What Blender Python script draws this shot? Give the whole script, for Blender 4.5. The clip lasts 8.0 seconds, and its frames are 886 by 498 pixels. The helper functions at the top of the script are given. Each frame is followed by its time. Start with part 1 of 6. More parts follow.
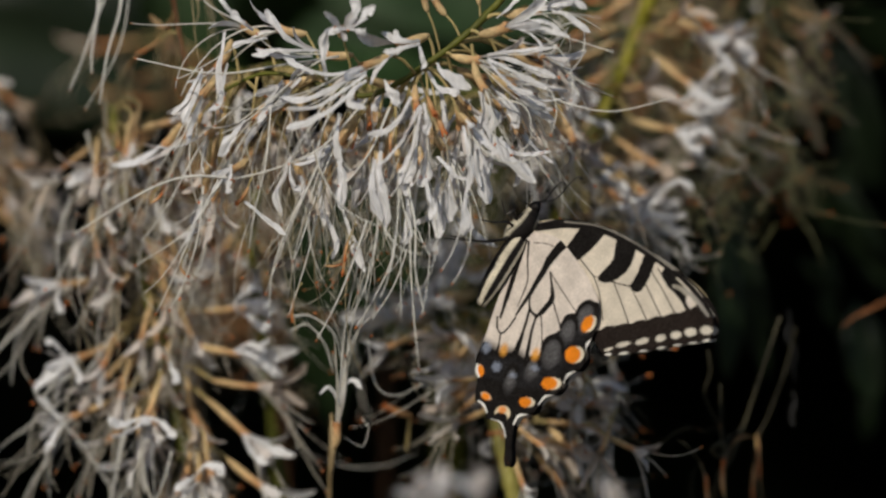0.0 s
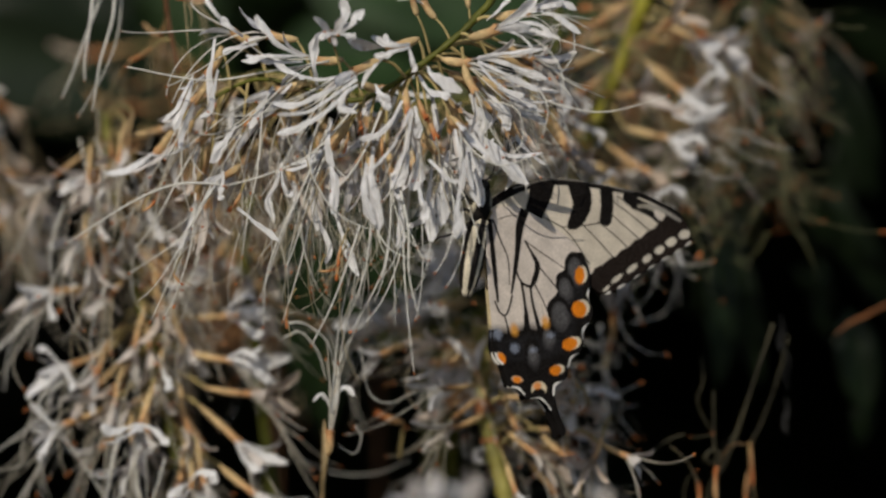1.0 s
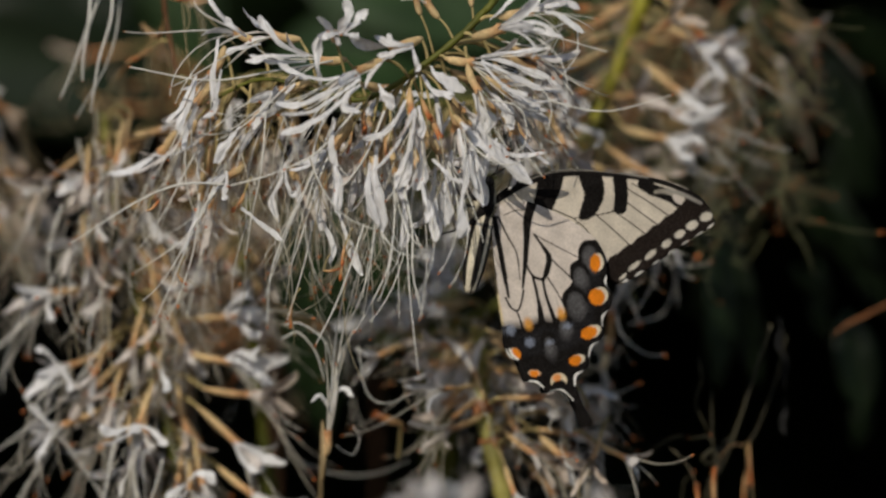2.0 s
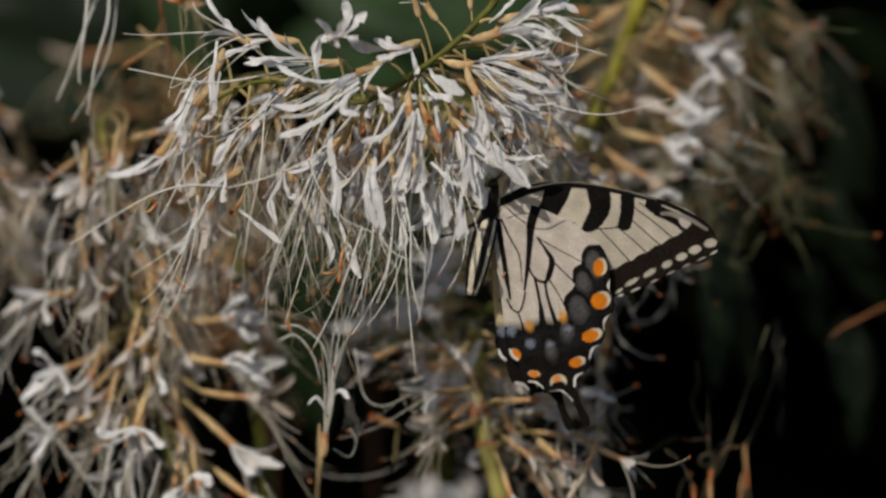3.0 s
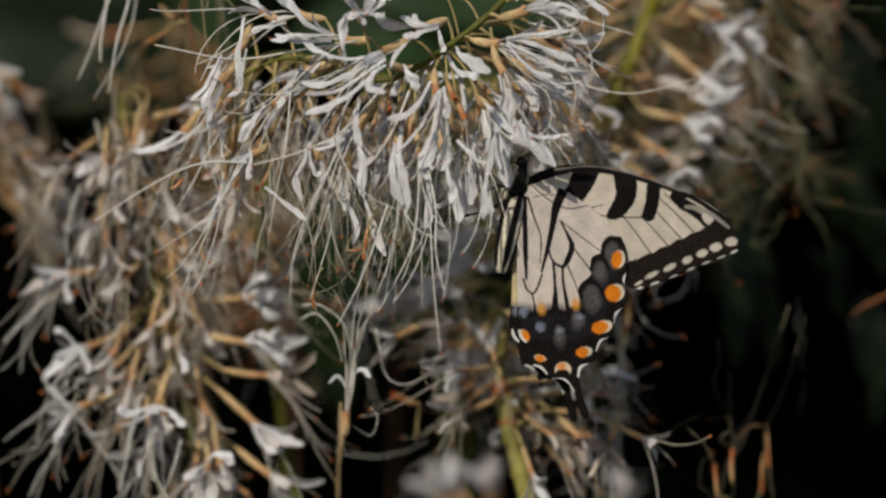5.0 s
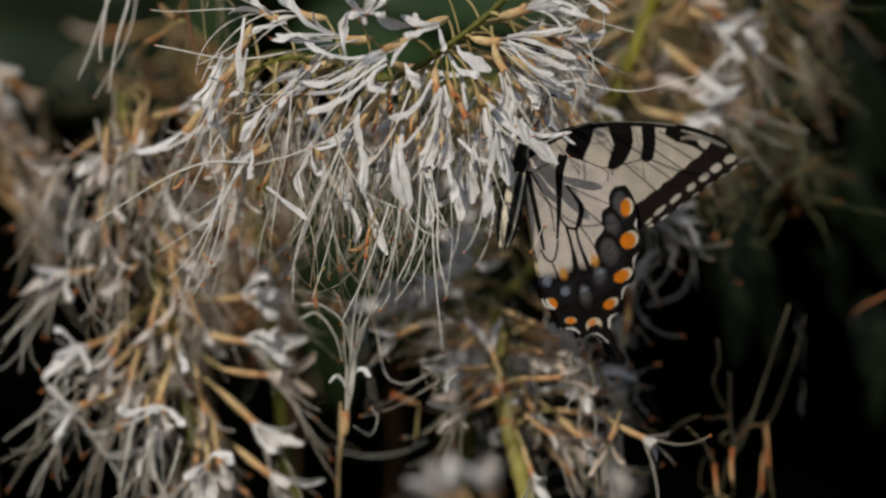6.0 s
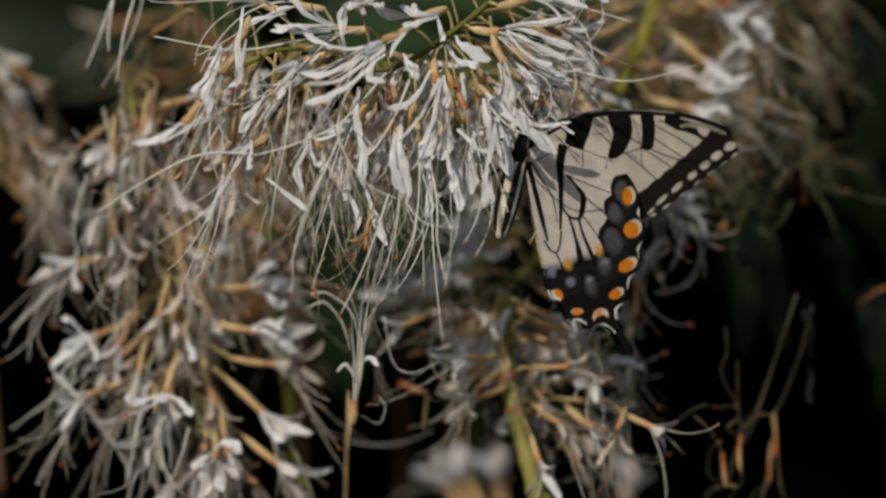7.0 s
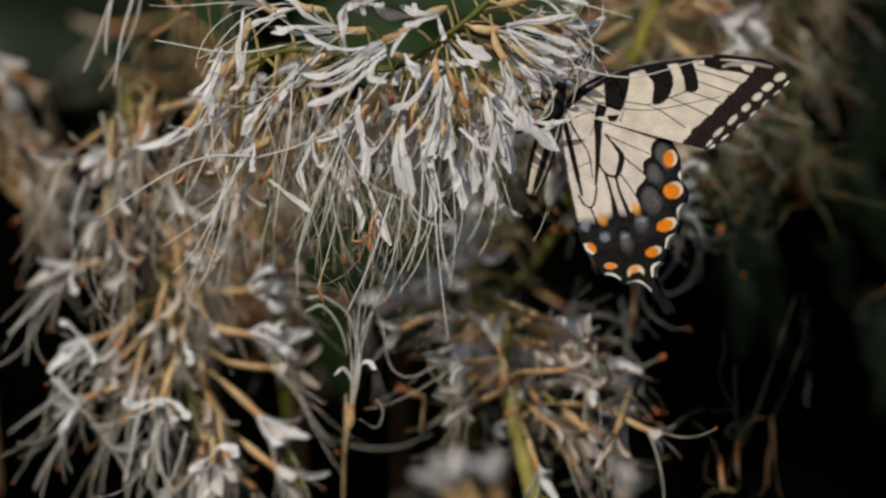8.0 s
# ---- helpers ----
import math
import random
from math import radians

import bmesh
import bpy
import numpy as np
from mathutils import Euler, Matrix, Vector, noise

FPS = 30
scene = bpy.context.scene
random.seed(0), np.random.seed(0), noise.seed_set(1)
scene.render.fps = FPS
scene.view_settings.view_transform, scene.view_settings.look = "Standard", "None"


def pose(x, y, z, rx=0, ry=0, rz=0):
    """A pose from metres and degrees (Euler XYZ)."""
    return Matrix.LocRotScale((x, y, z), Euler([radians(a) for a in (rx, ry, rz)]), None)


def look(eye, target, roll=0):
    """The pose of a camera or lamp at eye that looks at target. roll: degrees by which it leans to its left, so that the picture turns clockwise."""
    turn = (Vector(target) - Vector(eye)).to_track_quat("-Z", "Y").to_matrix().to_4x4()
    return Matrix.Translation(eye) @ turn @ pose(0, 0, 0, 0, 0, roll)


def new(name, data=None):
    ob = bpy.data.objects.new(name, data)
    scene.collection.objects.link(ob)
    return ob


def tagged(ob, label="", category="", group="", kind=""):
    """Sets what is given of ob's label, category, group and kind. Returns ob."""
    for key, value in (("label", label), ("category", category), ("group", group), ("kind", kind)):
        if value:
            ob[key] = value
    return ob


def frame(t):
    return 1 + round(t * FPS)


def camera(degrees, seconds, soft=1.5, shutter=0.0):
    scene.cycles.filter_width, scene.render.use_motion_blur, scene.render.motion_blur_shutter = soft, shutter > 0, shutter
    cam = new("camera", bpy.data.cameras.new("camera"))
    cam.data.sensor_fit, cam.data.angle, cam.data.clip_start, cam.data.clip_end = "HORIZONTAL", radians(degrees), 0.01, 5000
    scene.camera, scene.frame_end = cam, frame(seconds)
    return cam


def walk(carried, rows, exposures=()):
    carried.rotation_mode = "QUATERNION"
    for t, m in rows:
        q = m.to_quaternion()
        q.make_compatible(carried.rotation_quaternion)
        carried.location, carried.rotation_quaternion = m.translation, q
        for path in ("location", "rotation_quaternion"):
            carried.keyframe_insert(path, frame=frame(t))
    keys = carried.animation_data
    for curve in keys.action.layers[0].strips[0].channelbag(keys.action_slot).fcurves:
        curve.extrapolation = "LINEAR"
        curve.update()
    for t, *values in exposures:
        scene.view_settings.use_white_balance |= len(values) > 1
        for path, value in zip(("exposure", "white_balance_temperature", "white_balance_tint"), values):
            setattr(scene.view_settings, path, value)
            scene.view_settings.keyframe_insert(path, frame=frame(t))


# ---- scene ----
HEIGHT = 1.2        # metres from the ground to the middle of the view
MM = 0.001

# ---------------------------------------------------------------- camera: a long lens, focused on the butterfly
cam = camera(6.98, 8.0, soft=2.4, shutter=0.0)
cam.data.dof.use_dof = True
cam.data.dof.focus_distance = 1.803
cam.data.dof.aperture_fstop = 5.0
cam.data.dof.aperture_blades = 7
walk(cam, [
    (0, pose(0, -1.8, HEIGHT, 90.0000, 0, 0.0000)),
    (0.5, pose(0, -1.8, HEIGHT, 90.0492, 0, -0.0300)),
    (1, pose(0, -1.8, HEIGHT, 90.0574, 0, -0.0559)),
    (1.5, pose(0, -1.8, HEIGHT, 90.0574, 0, -0.0587)),
    (3, pose(0, -1.8, HEIGHT, 90.0819, 0, -0.0969)),
    (3.5, pose(0, -1.8, HEIGHT, 90.0806, 0, -0.0736)),
    (4, pose(0, -1.8, HEIGHT, 89.9824, 0, 0.0286)),
    (4.5, pose(0, -1.8, HEIGHT, 89.9168, 0, 0.0710)),
    (6, pose(0, -1.8, HEIGHT, 89.9100, 0, 0.0710)),
    (6.5, pose(0, -1.8, HEIGHT, 89.8444, 0, 0.1079)),
    (7, pose(0, -1.8, HEIGHT, 89.8226, 0, 0.1324)),
    (7.5, pose(0, -1.8, HEIGHT, 89.8458, 0, 0.1420)),
    (8, pose(0, -1.8, HEIGHT, 89.8526, 0, 0.1133)),
], exposures=[(0, 0.0), (8, 0.0)])

# ---------------------------------------------------------------- sky and sun
SUN_FROM = Vector((-0.33, -0.77, 0.55)).normalized()
world = bpy.data.worlds.new("world")
scene.world = world
world.use_nodes = True
sky = world.node_tree.nodes.new("ShaderNodeTexSky")
sky.sky_type = "NISHITA"
sky.sun_disc = False
sky.sun_elevation = math.asin(SUN_FROM.z)
sky.sun_rotation = math.atan2(SUN_FROM.x, SUN_FROM.y)
world.node_tree.links.new(sky.outputs[0], world.node_tree.nodes["Background"].inputs[0])
world.node_tree.nodes["Background"].inputs[1].default_value = 0.076
sun = new("sun", bpy.data.lights.new("sun", "SUN"))
sun.data.energy, sun.data.angle, sun.data.color = 2.9, radians(0.53), (1.0, 0.92, 0.78)
sun.matrix_world = look(Vector((0, 0, 4)) + SUN_FROM, (0, 0, 4))


# ---------------------------------------------------------------- materials
def material(name, rough=0.5, translucent=0.0, grain=300.0, depth=0.3, vary=0.18, stretch=(1, 1, 1), bump=0.15, spec=0.3,
             base=None, stain=None):
    """A surface whose colour comes from the colour attribute or from base, broken up at two scales, with fine relief."""
    m = bpy.data.materials.new(name)
    m.use_nodes = True
    t = m.node_tree
    n, ln = t.nodes, t.links.new
    bsdf, out = n["Principled BSDF"], n["Material Output"]
    bsdf.inputs["Roughness"].default_value = rough
    bsdf.inputs["Specular IOR Level"].default_value = spec
    coord = n.new("ShaderNodeTexCoord")
    mapping = n.new("ShaderNodeMapping")
    mapping.inputs["Scale"].default_value = stretch
    ln(coord.outputs["Object"], mapping.inputs[0])
    fine, broad = n.new("ShaderNodeTexNoise"), n.new("ShaderNodeTexNoise")
    fine.inputs["Scale"].default_value, fine.inputs["Detail"].default_value = grain, 4
    broad.inputs["Scale"].default_value, broad.inputs["Detail"].default_value = grain * 0.12, 3
    ln(mapping.outputs[0], fine.inputs[0]), ln(coord.outputs["Object"], broad.inputs[0])
    if base is None:
        src = n.new("ShaderNodeAttribute")
        src.attribute_name = "col"
        colour = src.outputs["Color"]
    else:
        rgb = n.new("ShaderNodeRGB")
        rgb.outputs[0].default_value = (*base, 1)
        colour = rgb.outputs[0]
    if stain:
        ramp = n.new("ShaderNodeMapRange")
        ramp.inputs[1].default_value, ramp.inputs[2].default_value = 0.55, 0.72
        ln(broad.outputs[0], ramp.inputs[0])
        mix = n.new("ShaderNodeMixRGB")
        mix.inputs[2].default_value = (*stain, 1)
        ln(ramp.outputs[0], mix.inputs[0]), ln(colour, mix.inputs[1])
        colour = mix.outputs[0]
    for tex, amount in ((fine, vary), (broad, vary)):
        rng = n.new("ShaderNodeMapRange")
        rng.inputs[1].default_value, rng.inputs[2].default_value = 0.3, 0.7
        rng.inputs[3].default_value, rng.inputs[4].default_value = 1 - amount, 1 + amount * 0.6
        ln(tex.outputs[0], rng.inputs[0])
        mul = n.new("ShaderNodeVectorMath")
        mul.operation = "SCALE"
        ln(colour, mul.inputs[0]), ln(rng.outputs[0], mul.inputs["Scale"])
        colour = mul.outputs[0]
    ln(colour, bsdf.inputs["Base Color"])
    if bump:
        b = n.new("ShaderNodeBump")
        b.inputs["Strength"].default_value, b.inputs["Distance"].default_value = bump, depth * MM
        ln(fine.outputs[0], b.inputs["Height"]), ln(b.outputs[0], bsdf.inputs["Normal"])
    if translucent:
        tr, ms = n.new("ShaderNodeBsdfTranslucent"), n.new("ShaderNodeMixShader")
        ms.inputs[0].default_value = translucent
        ln(colour, tr.inputs[0])
        ln(bsdf.outputs[0], ms.inputs[1]), ln(tr.outputs[0], ms.inputs[2]), ln(ms.outputs[0], out.inputs[0])
    return m


PETAL = material("petal", 0.6, 0.42, 900, 0.2, 0.12, (1, 1, 0.3), 0.35, 0.15)
FILAMENT = material("filament", 0.5, 0.35, 700, 0.1, 0.10, bump=0.1, spec=0.35)
CALYX = material("calyx", 0.6, 0.12, 800, 0.2, 0.22, bump=0.3, spec=0.2)
ANTHER = material("anther", 0.7, 0.0, 1500, 0.2, 0.3, bump=0.4, spec=0.15)
STEM = material("stem", 0.55, 0.0, 500, 0.3, 0.28, (1, 1, 0.25), 0.35, 0.25)
WING = material("wing", 0.75, 0.14, 1600, 0.05, 0.13, bump=0.15, spec=0.04)
FUR = material("insect_fur", 0.75, 0.0, 2200, 0.25, 0.30, bump=0.6, spec=0.15)
CHITIN = material("chitin", 0.35, 0.0, 1500, 0.05, 0.2, bump=0.2, spec=0.4, base=(0.012, 0.010, 0.009))
LEAF = material("leaf", 0.5, 0.2, 60, 0.6, 0.25, bump=0.3, spec=0.3)
SOIL = material("soil", 0.95, 0.0, 12, 8.0, 0.4, bump=0.6, spec=0.1, base=(0.055, 0.042, 0.030), stain=(0.035, 0.045, 0.02))


# ---------------------------------------------------------------- mesh helpers (millimetres in, metres out)
def mesh_of(name, verts, faces, mats, cols=None, idx=None, smooth=True):
    me = bpy.data.meshes.new(name)
    me.from_pydata((np.asarray(verts, float) * MM).tolist(), [], faces)
    for m in mats:
        me.materials.append(m)
    if cols is not None:
        att = me.color_attributes.new("col", "FLOAT_COLOR", "POINT")
        rgba = np.ones((len(verts), 4), np.float32)
        rgba[:, :3] = cols
        att.data.foreach_set("color", rgba.ravel())
    if idx is not None:
        me.polygons.foreach_set("material_index", idx)
    if smooth:
        me.polygons.foreach_set("use_smooth", [True] * len(me.polygons))
    me.update()
    return me


def part(name, me, parent, label=""):
    ob = new(name, me)
    ob.parent = parent
    return tagged(ob, label) if label else ob


def spline(points, n):
    """n points on a smooth curve through the given ones."""
    p = np.asarray(points, float)
    if len(p) < 3:
        return p[0] + (p[-1] - p[0]) * np.linspace(0, 1, n)[:, None]
    q = np.vstack([2 * p[0] - p[1], p, 2 * p[-1] - p[-2]])
    out = []
    for u in np.linspace(0, len(p) - 1 - 1e-6, n):
        i = int(u)
        t = u - i
        a, b, c, d = q[i:i + 4]
        out.append(0.5 * (2 * b + (c - a) * t + (2 * a - 5 * b + 4 * c - d) * t * t + (3 * b - a - 3 * c + d) * t ** 3))
    return np.array(out)


def unit(v):
    v = np.asarray(v, float)
    return v / max(1e-9, np.linalg.norm(v))


def tube(path, radii, sides=6, flat=1.0):
    """Verts and faces of a tube along a path; flat squashes its section."""
    path = np.asarray(path, float)
    n = len(path)
    radii = np.broadcast_to(radii, n)
    tan = np.gradient(path, axis=0)
    up = np.array((0.31, 0.87, 0.38))
    verts, faces = [], []
    a = np.linspace(0, 2 * math.pi, sides, endpoint=False)
    for i in range(n):
        t = unit(tan[i])
        u = unit(np.cross(t, up))
        v = np.cross(t, u)
        up = -v
        verts += list(path[i] + radii[i] * (np.cos(a)[:, None] * u + flat * np.sin(a)[:, None] * v))
    for i in range(n - 1):
        for j in range(sides):
            k = (j + 1) % sides
            faces.append((i * sides + j, i * sides + k, (i + 1) * sides + k, (i + 1) * sides + j))
    faces.append(tuple(range(sides))[::-1])
    faces.append(tuple((n - 1) * sides + j for j in range(sides)))
    return verts, faces


def joined(*pieces):
    verts, faces = [], []
    for v, f in pieces:
        o = len(verts)
        verts += list(v)
        faces += [tuple(i + o for i in q) for q in f]
    return verts, faces


def frame_of(d):
    d = unit(d)
    u = unit(np.cross(d, (0.13, 0.95, 0.2) if abs(d[1]) < 0.85 else (1, 0, 0.1)))
    return d, u, np.cross(d, u)


# ---------------------------------------------------------------- flowers of the shrub
WHITE, CREAM = np.array((0.86, 0.855, 0.87)), np.array((0.60, 0.44, 0.23))
THREAD, OLD_THREAD = np.array((0.82, 0.805, 0.76)), np.array((0.40, 0.32, 0.18))
ORANGE, BROWN = np.array((0.50, 0.16, 0.05)), np.array((0.22, 0.11, 0.055))
GREEN = np.array((0.20, 0.21, 0.025))


def petal_mesh(rng, origin, d, side, length, width, wilt):
    """A clawed petal: narrow foot, broad wavy blade that bends outwards."""
    nl, nw = 9, 5
    d, side = unit(d), unit(side)
    cross = np.cross(d, side)
    bend, ripple, twist = rng.uniform(0.5, 1.5) * (1 + wilt), rng.uniform(0.1, 0.5), rng.uniform(-0.6, 0.6) * (1 + 1.5 * wilt)
    verts, cols, faces = [], [], []
    p = np.array(origin, float)
    for i in range(nl):
        s = i / (nl - 1)
        a = 0.25 + bend * max(0, s - 0.25) ** 1.4
        ax = unit(d * math.cos(a) + side * math.sin(a))
        if i:
            p = p + ax * length / (nl - 1)
        blade = math.sin(min(1, max(0, (s - 0.22) / 0.78)) ** 0.75 * math.pi * 0.93 + 0.04)
        w = 0.38 + (width - 0.38) * max(0, blade) * (1 - 0.45 * wilt)
        if i == nl - 1:
            w *= 0.55
        ac = unit(cross * math.cos(twist * s) + np.cross(ax, cross) * math.sin(twist * s))
        nrm = np.cross(ax, ac)
        for j in range(nw):
            x = j / (nw - 1) * 2 - 1
            rag = noise.noise(Vector((s * 5 + bend * 31, x * 1.3, twist * 17)))
            cup = 0.30 * w * (x * x - 0.4) + ripple * w * 0.5 * x * math.sin(9 * s + 3 * x + bend * 4) + 0.5 * w * rag
            tip = -0.10 * length * s ** 6 * (1 - abs(x)) * 0.5
            verts.append(p + ac * w * x * (1 + 0.45 * rag) + nrm * cup + ax * tip)
            tone = WHITE * (1 - wilt) + np.array((0.52, 0.33, 0.16)) * wilt
            cols.append(tone * (0.97 + 0.05 * s) if s > 0.2 else tone * 0.8 + CREAM * 0.2)
    for i in range(nl - 1):
        for j in range(nw - 1):
            a = i * nw + j
            faces.append((a, a + 1, a + nw + 1, a + nw))
    # give the sheet its thickness
    v = np.array(verts)
    n0 = unit(np.cross(v[2 * nw] - v[0], v[nw - 1] - v[0])) * 0.09
    back = [q + n0 for q in verts]
    m = len(verts)
    faces += [tuple(i + m for i in f)[::-1] for f in faces[:]]
    rim = [i * nw for i in range(nl)] + [(nl - 1) * nw + j for j in range(1, nw)] + [i * nw + nw - 1 for i in range(nl - 2, -1, -1)]
    for a, b in zip(rim, rim[1:]):
        faces.append((a, a + m, b + m, b))
    return mesh_of("petal", verts + back, faces, [PETAL], cols + cols)


def filament_mesh(path, radius, wilt=0.0, anther=1.0, rng=random, sides=5, tint=None):
    """A stamen: a thin tapering thread with its anther at the tip."""
    n = len(path)
    v, f = tube(path, np.linspace(radius, radius * 0.5, n), sides)
    tone = (THREAD * (1 - wilt) + OLD_THREAD * wilt) if tint is None else np.array(tint)
    cols = [tone] * len(v)
    idx = [0] * len(f)
    if anther:
        tip, d = np.asarray(path[-1]), unit(np.asarray(path[-1]) - np.asarray(path[-2]))
        d = unit(d + np.array((rng.uniform(-1, 1), rng.uniform(-1, 1), rng.uniform(-1, 1))) * 0.6)
        s = np.linspace(-1, 1, 6)
        av, af = tube([tip + d * 0.6 * anther * x for x in s], 0.32 * anther * np.sqrt(np.maximum(0.06, 1 - s * s)), 6, 0.75)
        o = len(v)
        v = list(v) + list(av)
        f = list(f) + [tuple(i + o for i in q) for q in af]
        cols = cols + [(ORANGE * 0.9 + BROWN * 0.2) * rng.uniform(0.7, 1.3)] * len(av)
        idx += [1] * len(af)
    return mesh_of("stamen", v, f, [FILAMENT, ANTHER], cols, idx)


def thread(rng, start, d, length, droop, curl, n=13):
    """A path that leaves along d, sinks by its weight and curls towards its end."""
    p, d = np.array(start, float), unit(d)
    c = unit((rng.uniform(-1, 1), rng.uniform(-1, 1), rng.uniform(-0.3, 1.0)))
    out = [p]
    for i in range(n - 1):
        s = i / (n - 1)
        d = unit(d + np.array((0, 0, -1)) * droop * 0.19 * (1 - 0.9 * s) + c * curl * 0.22 * s)
        p = p + d * length / (n - 1)
        out.append(p)
    return np.array(out)


def flower(spike, rng, foot, base, d, size=1.0, wilt=0.0, stamens=6, reach=34, droop=1.0, spread=0.35, petals=4, thick=0.23,
           orange=0.5, origin=(0, 0, 0), blade=(11, 17, 0.8, 1.5), slim=1.0, fade=0.0):
    """One flower: its stalk from foot to base, a tubular calyx along d, petals and stamens."""
    o = np.array(origin, float)
    foot, base = np.array(foot, float) - o, np.array(base, float) - o
    d, u, w = frame_of(d)
    length = 8.2 * size * rng.uniform(0.85, 1.12) / slim ** 0.7
    n, sides = 9, 10
    bow = unit((rng.uniform(-1, 1), rng.uniform(-1, 1), -0.6)) * 0.5
    path = [base + d * length * s + bow * math.sin(s * 3.1) for s in np.linspace(0, 1, n)]
    prof = np.array((0.45, 0.95, 1.25, 1.38, 1.40, 1.34, 1.28, 1.34, 1.6)) * size * 0.9 * slim * (1 - 0.2 * wilt) * rng.uniform(0.85, 1.1)
    v, f = tube(path, prof, sides)
    f = f[:-1]
    v = [np.array(q) for q in v]
    for j in range(sides):      # toothed, slightly flared mouth
        v[(n - 1) * sides + j] += d * (0.9 if j % 2 else -0.2) * size
    cols = []
    for i in range(n):
        s = i / (n - 1)
        k = min(1, max(0, (s - 0.45) * 1.6) * orange + wilt * 0.45)
        cols += [(CREAM * (1 - k) + ORANGE * k) * rng.uniform(0.86, 1.1) for _ in range(sides)]
    calyx = part("flower", mesh_of("flower", v, f, [CALYX], cols), spike)
    # stalk
    mid = (foot + base) / 2 + np.array((0, 0, 0.12)) * np.linalg.norm(base - foot)
    pv, pf = tube(spline([foot, mid, base + d * 0.4], 8), np.linspace(0.5, 0.36, 8) * size, 6)
    part("flower_stalk", mesh_of("flower_stalk", pv, pf, [STEM], [GREEN * 0.3 + CREAM * 0.5] * len(pv)), calyx)
    mouth = path[-1]
    turn = rng.uniform(0, 6.28)
    for k in range(petals):
        a = turn + k * 6.283 / max(1, petals) + rng.uniform(-0.35, 0.35)
        side = u * math.cos(a) + w * math.sin(a)
        part("petal", petal_mesh(rng, mouth - d * 1.6 + side * 0.5, d, side, rng.uniform(blade[0], blade[1]) * size,
                                 rng.uniform(blade[2], blade[3]) * size, min(1, max(0, wilt + rng.uniform(-0.2, 0.2)))), calyx)
    for k in range(stamens):
        a = rng.uniform(0, 6.28)
        dd = unit(d + (u * math.cos(a) + w * math.sin(a)) * spread * rng.uniform(0.3, 1.4))
        path2 = thread(rng, mouth - d * 2, dd, reach * rng.uniform(0.5, 1.2), droop * rng.uniform(0.5, 1.4), rng.uniform(0.3, 1.7))
        part("stamen", filament_mesh(path2, thick * rng.uniform(0.75, 1.2), min(1, wilt + fade * rng.random()), rng.uniform(0.6, 1.0) if rng.random() < 0.6 else 0, rng), calyx)
    return calyx


def stem_mesh(points, r0, r1, n=40, tone=GREEN, knots=True):
    p = spline(points, n)
    r = np.linspace(r0, r1, n)
    if knots:
        r = r * (1 + 0.10 * np.sin(np.arange(n) * 2.1) + 0.08 * np.sin(np.arange(n) * 0.9))
    v, f = tube(p, r, 9)
    cols = [tone * (0.9 + 0.2 * math.sin(i * 0.37)) for i in range(n) for _ in range(9)]
    return mesh_of("stem", v, f, [STEM], cols)


def spike_at(points, label, r0, r1, tone=GREEN, tail=()):
    """A flower spike: an Empty at the stem's foot with the stem under it. Points run from the tip; tail carries on to the ground."""
    foot = np.array(tail[-1] if len(tail) else points[-1], float)
    ob = new("flower_spike")
    ob.location = Vector(foot * MM) + Vector((0, 0, HEIGHT))
    tagged(ob, label, "flower spike", "flower spikes of the shrub")
    part("stem", stem_mesh([np.array(p, float) - foot for p in (*points, *tail)], r1, r0, 30 + 12 * len(tail), tone), ob)
    return ob, foot


def set_back(ob, k):
    """Draws a spike away from the eye by the factor k, along the lines of sight."""
    eye = Vector((0, -1.8, HEIGHT))
    ob.location = eye + (ob.location - eye) * k
    ob.scale = (k, k, k)


def along(points, s):
    p = spline(points, 60)
    i = min(58, int(s * 59))
    return p[i], unit(p[i + 1] - p[i])


def fill_spike(ob, foot, points, rng, count, lo=0.0, hi=1.0, stalk=(4, 9), wilt=(0, 0.4), lean=-0.25, reach=30, size=1.0, towards=0.0,
               stamens=5, orange=(0.3, 1.0), droop=1.0, keep=(-180, 180), thick=0.23, petals=4, blade=(7.5, 13, 1.1, 2.0), slim=0.72):
    """Flowers all round the stem, from lo to hi of its length, pointing outwards and a little down."""
    for k in range(count):
        c, t = along(points, lo + (hi - lo) * (k + rng.uniform(0, 1)) / count)
        a = radians(rng.uniform(*keep))
        out = np.array((math.cos(a), math.sin(a) - towards, rng.uniform(lean - 0.4, lean + 0.4)))
        out = unit(out)
        base = c + out * rng.uniform(*stalk)
        d = unit(out + np.array((0, 0, rng.uniform(-0.3, 0.1))))
        flower(ob, rng, c, base, d, size * rng.uniform(0.85, 1.15), rng.uniform(*wilt), stamens, reach, droop,
               origin=foot, orange=rng.uniform(*orange), thick=thick, petals=petals if rng.random() > 0.25 else max(0, petals - 2), blade=blade, slim=slim, fade=0.55)


def loose_thread(ob, foot, rng, points, radius=0.24, anther=0.8, tint=None):
    p = spline(points, 16) - foot
    return part("stamen", filament_mesh(p, radius, 0, anther, rng, 6, tint), ob)


